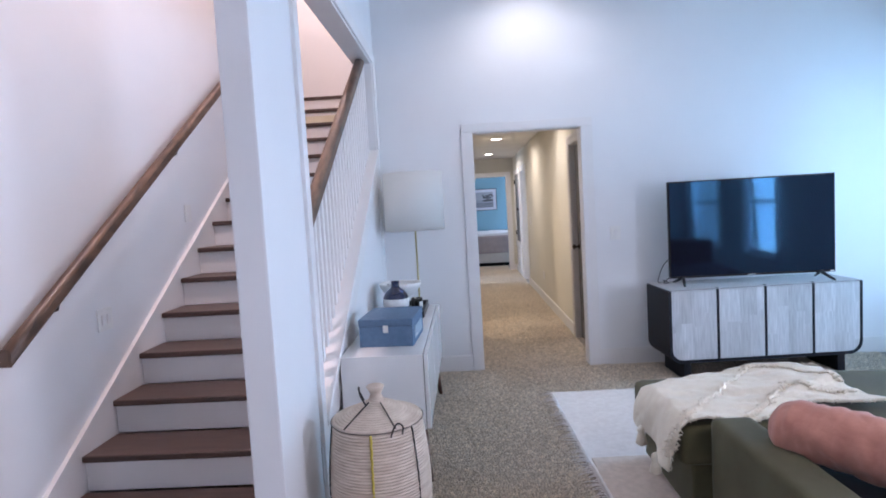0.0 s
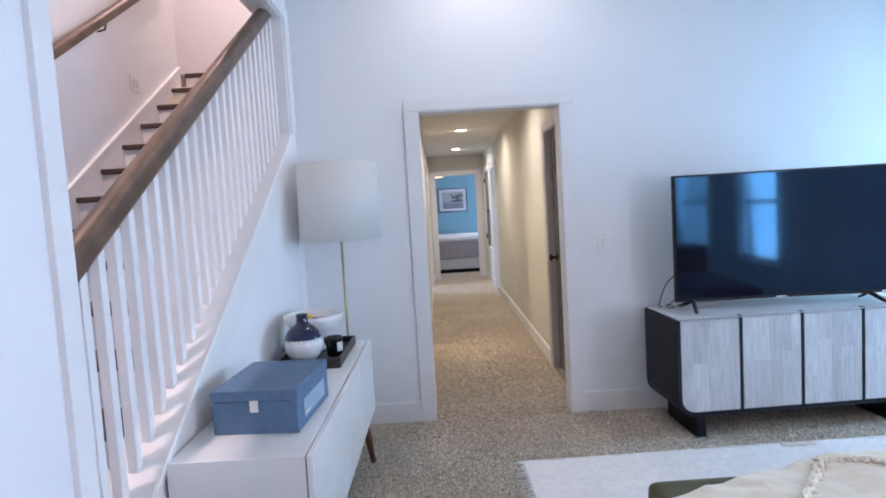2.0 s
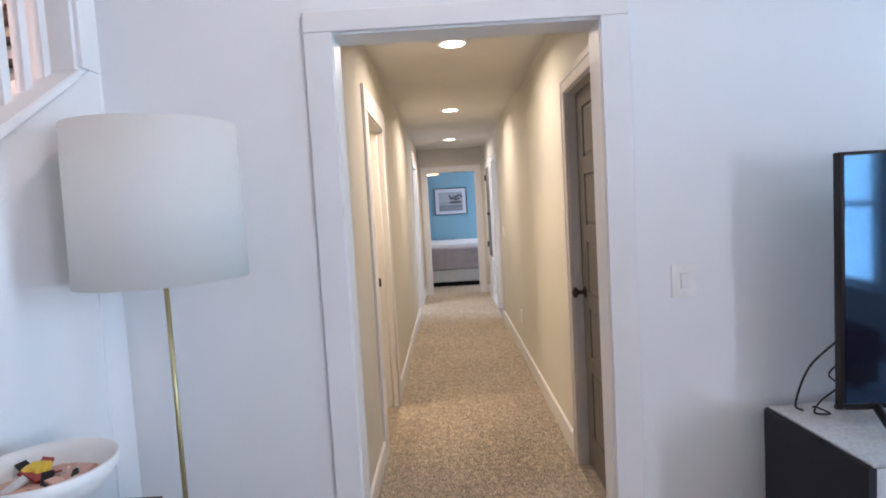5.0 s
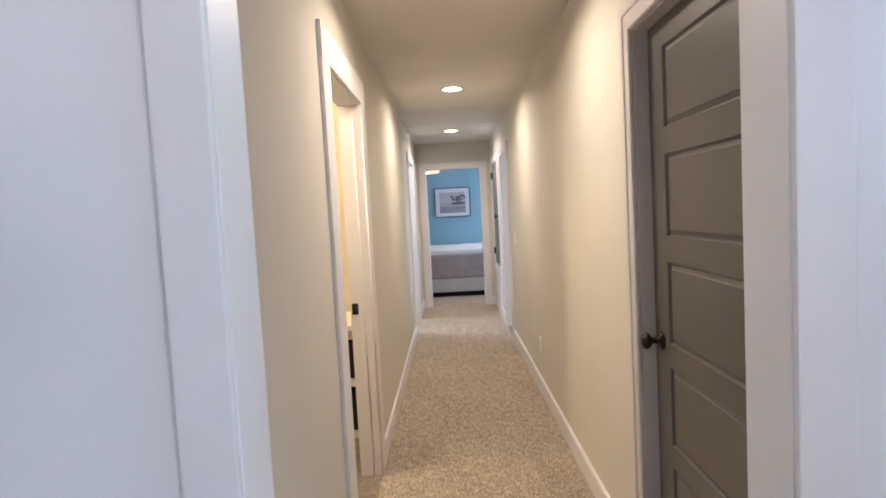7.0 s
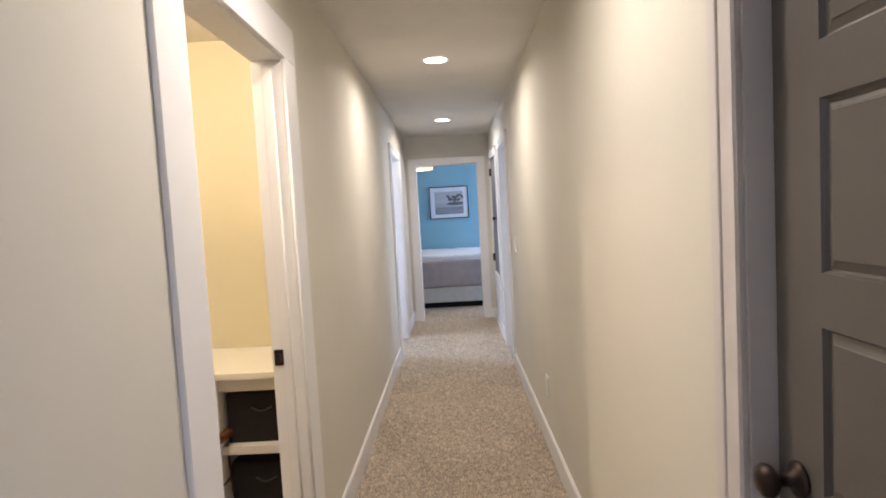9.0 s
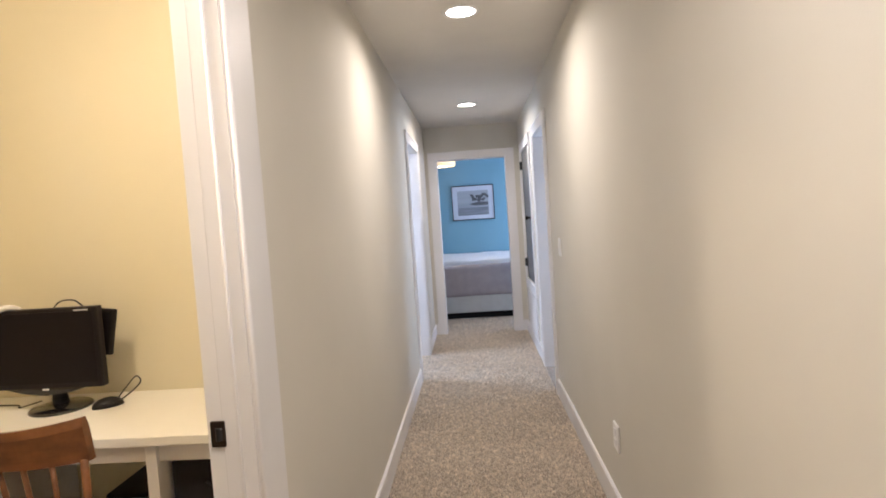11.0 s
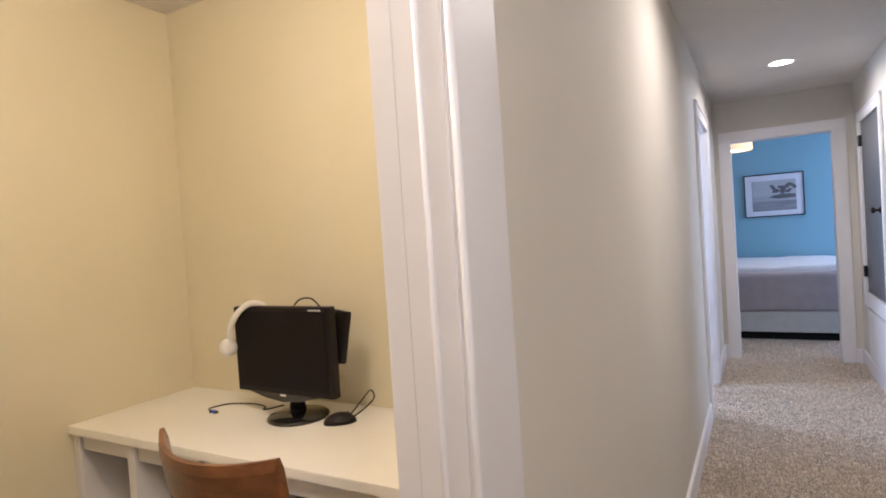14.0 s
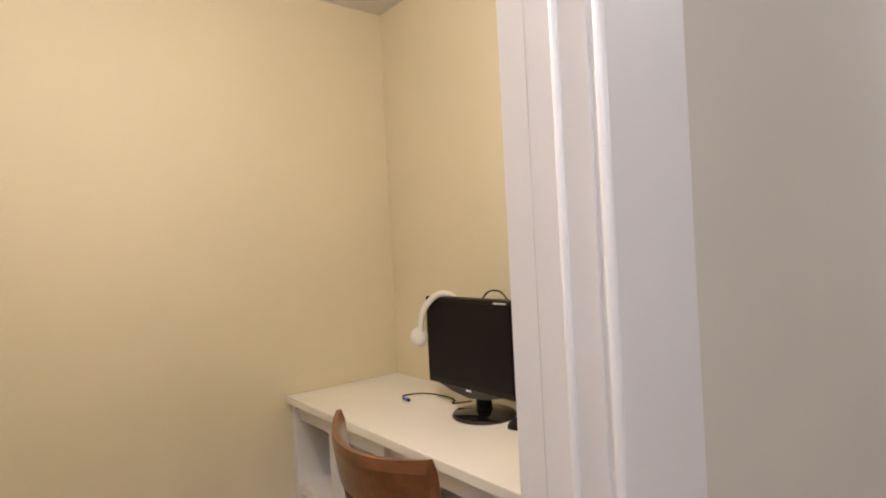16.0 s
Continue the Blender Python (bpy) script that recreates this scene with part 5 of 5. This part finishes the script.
fix = thing("office_ceiling_light", (-0.40, 7.52, HH), "round flush ceiling light lit in the office", "ceiling light")
part("mount", lathe(bmesh.new(), [(0.10, -0.002), (0.10, -0.03), (0.03, -0.032)], n=32), WHITEP, fix)
gl = part("globe", lathe(bmesh.new(), [(0.12, -0.03), (0.14, -0.055), (0.12, -0.085), (0.06, -0.10), (0.003, -0.103)], n=32), LAMPON, fix, "glowing frosted glass")

# ---------- bedroom ----------
bed = thing("bed", (0.4, 13.93, 0), "made bed with grey blanket, white sheet and pale base", "bed")
part("base", B(-1.0, 1.1, 0.015, 1.75, 0.085, 0.34, bevel=0.012), BEDBOX, bed, "pale cloth bed base")
# black block under the base, the gap's shade put into its colour
part("under_base_block", B(-0.98, 1.08, 0.08, 1.7, 0.0, 0.085), DARK, bed, "dark recessed block for the shaded gap")


def drape(x0, x1, y0, y1, z0, z1, r, seed, amp=0.012):
    bm = bmesh.new()
    bx(bm, x0, x1, y0, y1, z0, z1, bevel=r, seg=5)
    bmesh.ops.subdivide_edges(bm, edges=[e for e in bm.edges if e.calc_length() > 0.15], cuts=9, use_grid_fill=True)
    for v in bm.verts:
        v.co += amp * Vector((0, noise.noise(v.co * 6 + Vector((seed, 0, 0))), 1.6 * noise.noise(v.co * 4 + Vector((0, seed, 0)))))
    return bm


part("blanket", drape(-1.02, 1.12, -0.01, 1.74, 0.305, 0.715, 0.06, 3.1), BEDCOVER, bed, "grey cotton blanket", smooth=True)
part("sheet", drape(-1.0, 1.1, 0.14, 1.72, 0.56, 0.768, 0.06, 7.7, 0.028), BEDSHEET, bed, "crumpled white bed sheet", smooth=True)

pic = thing("framed_picture", (0.726, 15.758, 1.583), "framed grey misty lake photograph with pale mat", "picture")
PW, PH = 0.345, 0.283
for b in ((-PW, -PW + 0.014, -PH, PH), (PW - 0.014, PW, -PH, PH), (-PW + 0.014, PW - 0.014, -PH, -PH + 0.014), (-PW + 0.014, PW - 0.014, PH - 0.014, PH)):
    part("frame_bar", B(b[0], b[1], -0.026, 0.0, b[2], b[3], bevel=0.002), BLACKM, pic)
part("mat_board", B(-PW + 0.012, PW - 0.012, -0.014, -0.004, -PH + 0.012, PH - 0.012), MATBOARD, pic, "pale blue-grey mat")
IW, IH0, IH1 = 0.252, -0.205, 0.195
prt = part("print", B(-IW, IW, -0.0165, -0.014, IH0, IH1), GREY1, pic, "misty grey photograph")
part("water_band", B(-IW, IW, -0.0185, -0.0165, IH0, IH0 + 0.125), GREY3, prt)
bm = bmesh.new()
prism(bm, [(-0.06, -0.03), (0.05, -0.052), (0.24, -0.045), (0.25, 0.0), (0.10, 0.012), (0.0, -0.005)], "y", -0.0205, -0.0185)
rng = random.Random(12)
for k in range(26):
    x = 0.03 + 0.21 * rng.random() if k > 6 else -0.03 + 0.06 * rng.random()
    z = 0.03 + 0.11 * rng.random() if k > 6 else 0.02 + 0.11 * rng.random()
    r = 0.012 + 0.022 * rng.random()
    pts = [(x + r * (0.8 + 0.4 * rng.random()) * math.cos(q * 0.7), z + 0.8 * r * (0.8 + 0.4 * rng.random()) * math.sin(q * 0.7)) for q in range(9)]
    prism(bm, pts, "y", -0.0205 - 0.0002 * k, -0.0185)
part("tree_shapes", bm, GREY2, prt, "dark island with trees")

bl = thing("bedroom_ceiling_light", (0.30, 14.3, HH + 0.02), "small fabric drum ceiling light glowing warm", "ceiling light")
part("stem", tube(bmesh.new(), [(0, 0, 0), (0, 0, -0.2)], 0.01, 8), BRASS, bl)
dm = part("drum_shade", lathe(bmesh.new(), [(0.21, -0.36), (0.212, -0.36), (0.212, -0.24), (0.21, -0.24), (0.208, -0.30), (0.21, -0.36)], n=40, caps=False), BEDLAMPON, bl, "glowing cream fabric shade")
part("diffuser", lathe(bmesh.new(), [(0.20, -0.362), (0.2005, -0.358)], n=40), BEDLAMPON, bl)
part("upper_ring", lathe(bmesh.new(), [(0.225, -0.262), (0.23, -0.262), (0.23, -0.236), (0.225, -0.236), (0.222, -0.25), (0.225, -0.262)], n=40, caps=False), SHADE, bl, "wider cream upper ring")


# ---------- carpet pile ----------
def lumps(x, y, size, seed):
    """Smooth random values between 0 and 1 over the floor, of a given size in metres."""
    g = np.random.default_rng(seed)
    t = g.random((97, 101))
    u, v = x / size, y / size
    i, j = np.floor(u).astype(int), np.floor(v).astype(int)
    a, b = u - i, v - j
    a, b = a * a * (3 - 2 * a), b * b * (3 - 2 * b)

    def at(p, q):
        return t[(i + p) % 97, (j + q) % 101]
    return (at(0, 0) * (1 - a) + at(1, 0) * a) * (1 - b) + (at(0, 1) * (1 - a) + at(1, 1) * a) * b


def pile(name, x0, x1, y0, y1, gap, seed, holes=(), low=1.0):
    """A field of short curled yarn tufts, each its own small island."""
    g = np.random.default_rng(seed)
    xs, ys = np.meshgrid(np.arange(x0, x1, gap), np.arange(y0, y1, gap))
    x = xs.ravel() + g.uniform(-0.5, 0.5, xs.size) * gap
    y = ys.ravel() + g.uniform(-0.5, 0.5, xs.size) * gap
    keep = (x > x0 + 0.002) & (x < x1 - 0.002)
    for a, b, c, d in holes:
        keep &= ~((x > a) & (x < b) & (y > c) & (y < d))
    x, y = x[keep], y[keep]
    n = x.size
    a = 6.0 * lumps(x, y, 0.30, seed + 90) + g.uniform(-2.3, 2.3, n)
    lean = g.uniform(0.002, 0.010, n)
    h = g.uniform(0.007, 0.016, n) * low * (0.55 + 0.9 * lumps(x, y, 0.022, seed) ** 1.3) * (0.6 + 0.8 * lumps(x, y, 0.11, seed + 50))
    w = g.uniform(0.0022, 0.0042, n) * (1.6 - 0.6 * low)
    dx, dy = np.cos(a), np.sin(a)
    v = np.zeros((n, 6, 3))
    for k in range(3):
        q = a + 2.0944 * k
        v[:, k] = np.stack([x + w * np.cos(q), y + w * np.sin(q), np.full(n, -0.001)], 1)
        v[:, 3 + k] = np.stack([x + dx * lean + 0.75 * w * np.cos(q + 0.5), y + dy * lean + 0.75 * w * np.sin(q + 0.5), h + 0.3 * w * np.sin(q)], 1)
    base = np.array([(0, 1, 4, 3), (1, 2, 5, 4), (2, 0, 3, 5)])
    quads = (np.arange(n)[:, None, None] * 6 + base[None]).reshape(-1, 4)
    tops = np.arange(n)[:, None] * 6 + np.array([3, 4, 5])[None]
    me = bpy.data.meshes.new(name)
    me.vertices.add(n * 6)
    me.vertices.foreach_set("co", v.ravel())
    loops = np.concatenate([quads.ravel(), tops.ravel()]).astype(np.int32)
    me.loops.add(loops.size)
    me.loops.foreach_set("vertex_index", loops)
    sizes = np.concatenate([np.full(len(quads), 4), np.full(len(tops), 3)])
    me.polygons.add(sizes.size)
    me.polygons.foreach_set("loop_start", np.concatenate([[0], np.cumsum(sizes)[:-1]]).astype(np.int32))
    me.update()
    me.validate()
    me.materials.append(PILE)
    return tagged(new(name, me), "beige shaggy carpet pile covering the floor", "carpet", "", "stuff")


pile("carpet_pile", 0.206, 1.268, 5.67, 10.0, 0.0080, 1, (), 0.75)
pile("carpet_pile", 0.206, 1.268, 10.0, 13.0, 0.0095, 2, (), 0.75)
pile("carpet_pile", -0.5, 3.6, 4.86, 5.515, 0.0088, 3, [(1.77, 1.86, 4.99, 5.43), (2.955, 3.05, 5.03, 5.47)], 0.6)
pile("carpet_pile", -0.5, 0.735, 2.6, 4.86, 0.0085, 4, (), 0.6)
pile("carpet_pile", 0.276, 1.176, 5.516, 5.67, 0.0080, 5, (), 0.75)
pile("carpet_pile", -0.3, 1.5, 13.17, 13.95, 0.0120, 6)
pile("carpet_pile", 0.0, 0.206, 11.2, 12.0, 0.0095, 7)
pile("carpet_pile", 0.336, 1.118, 13.0, 13.17, 0.0105, 8, (), 0.75)
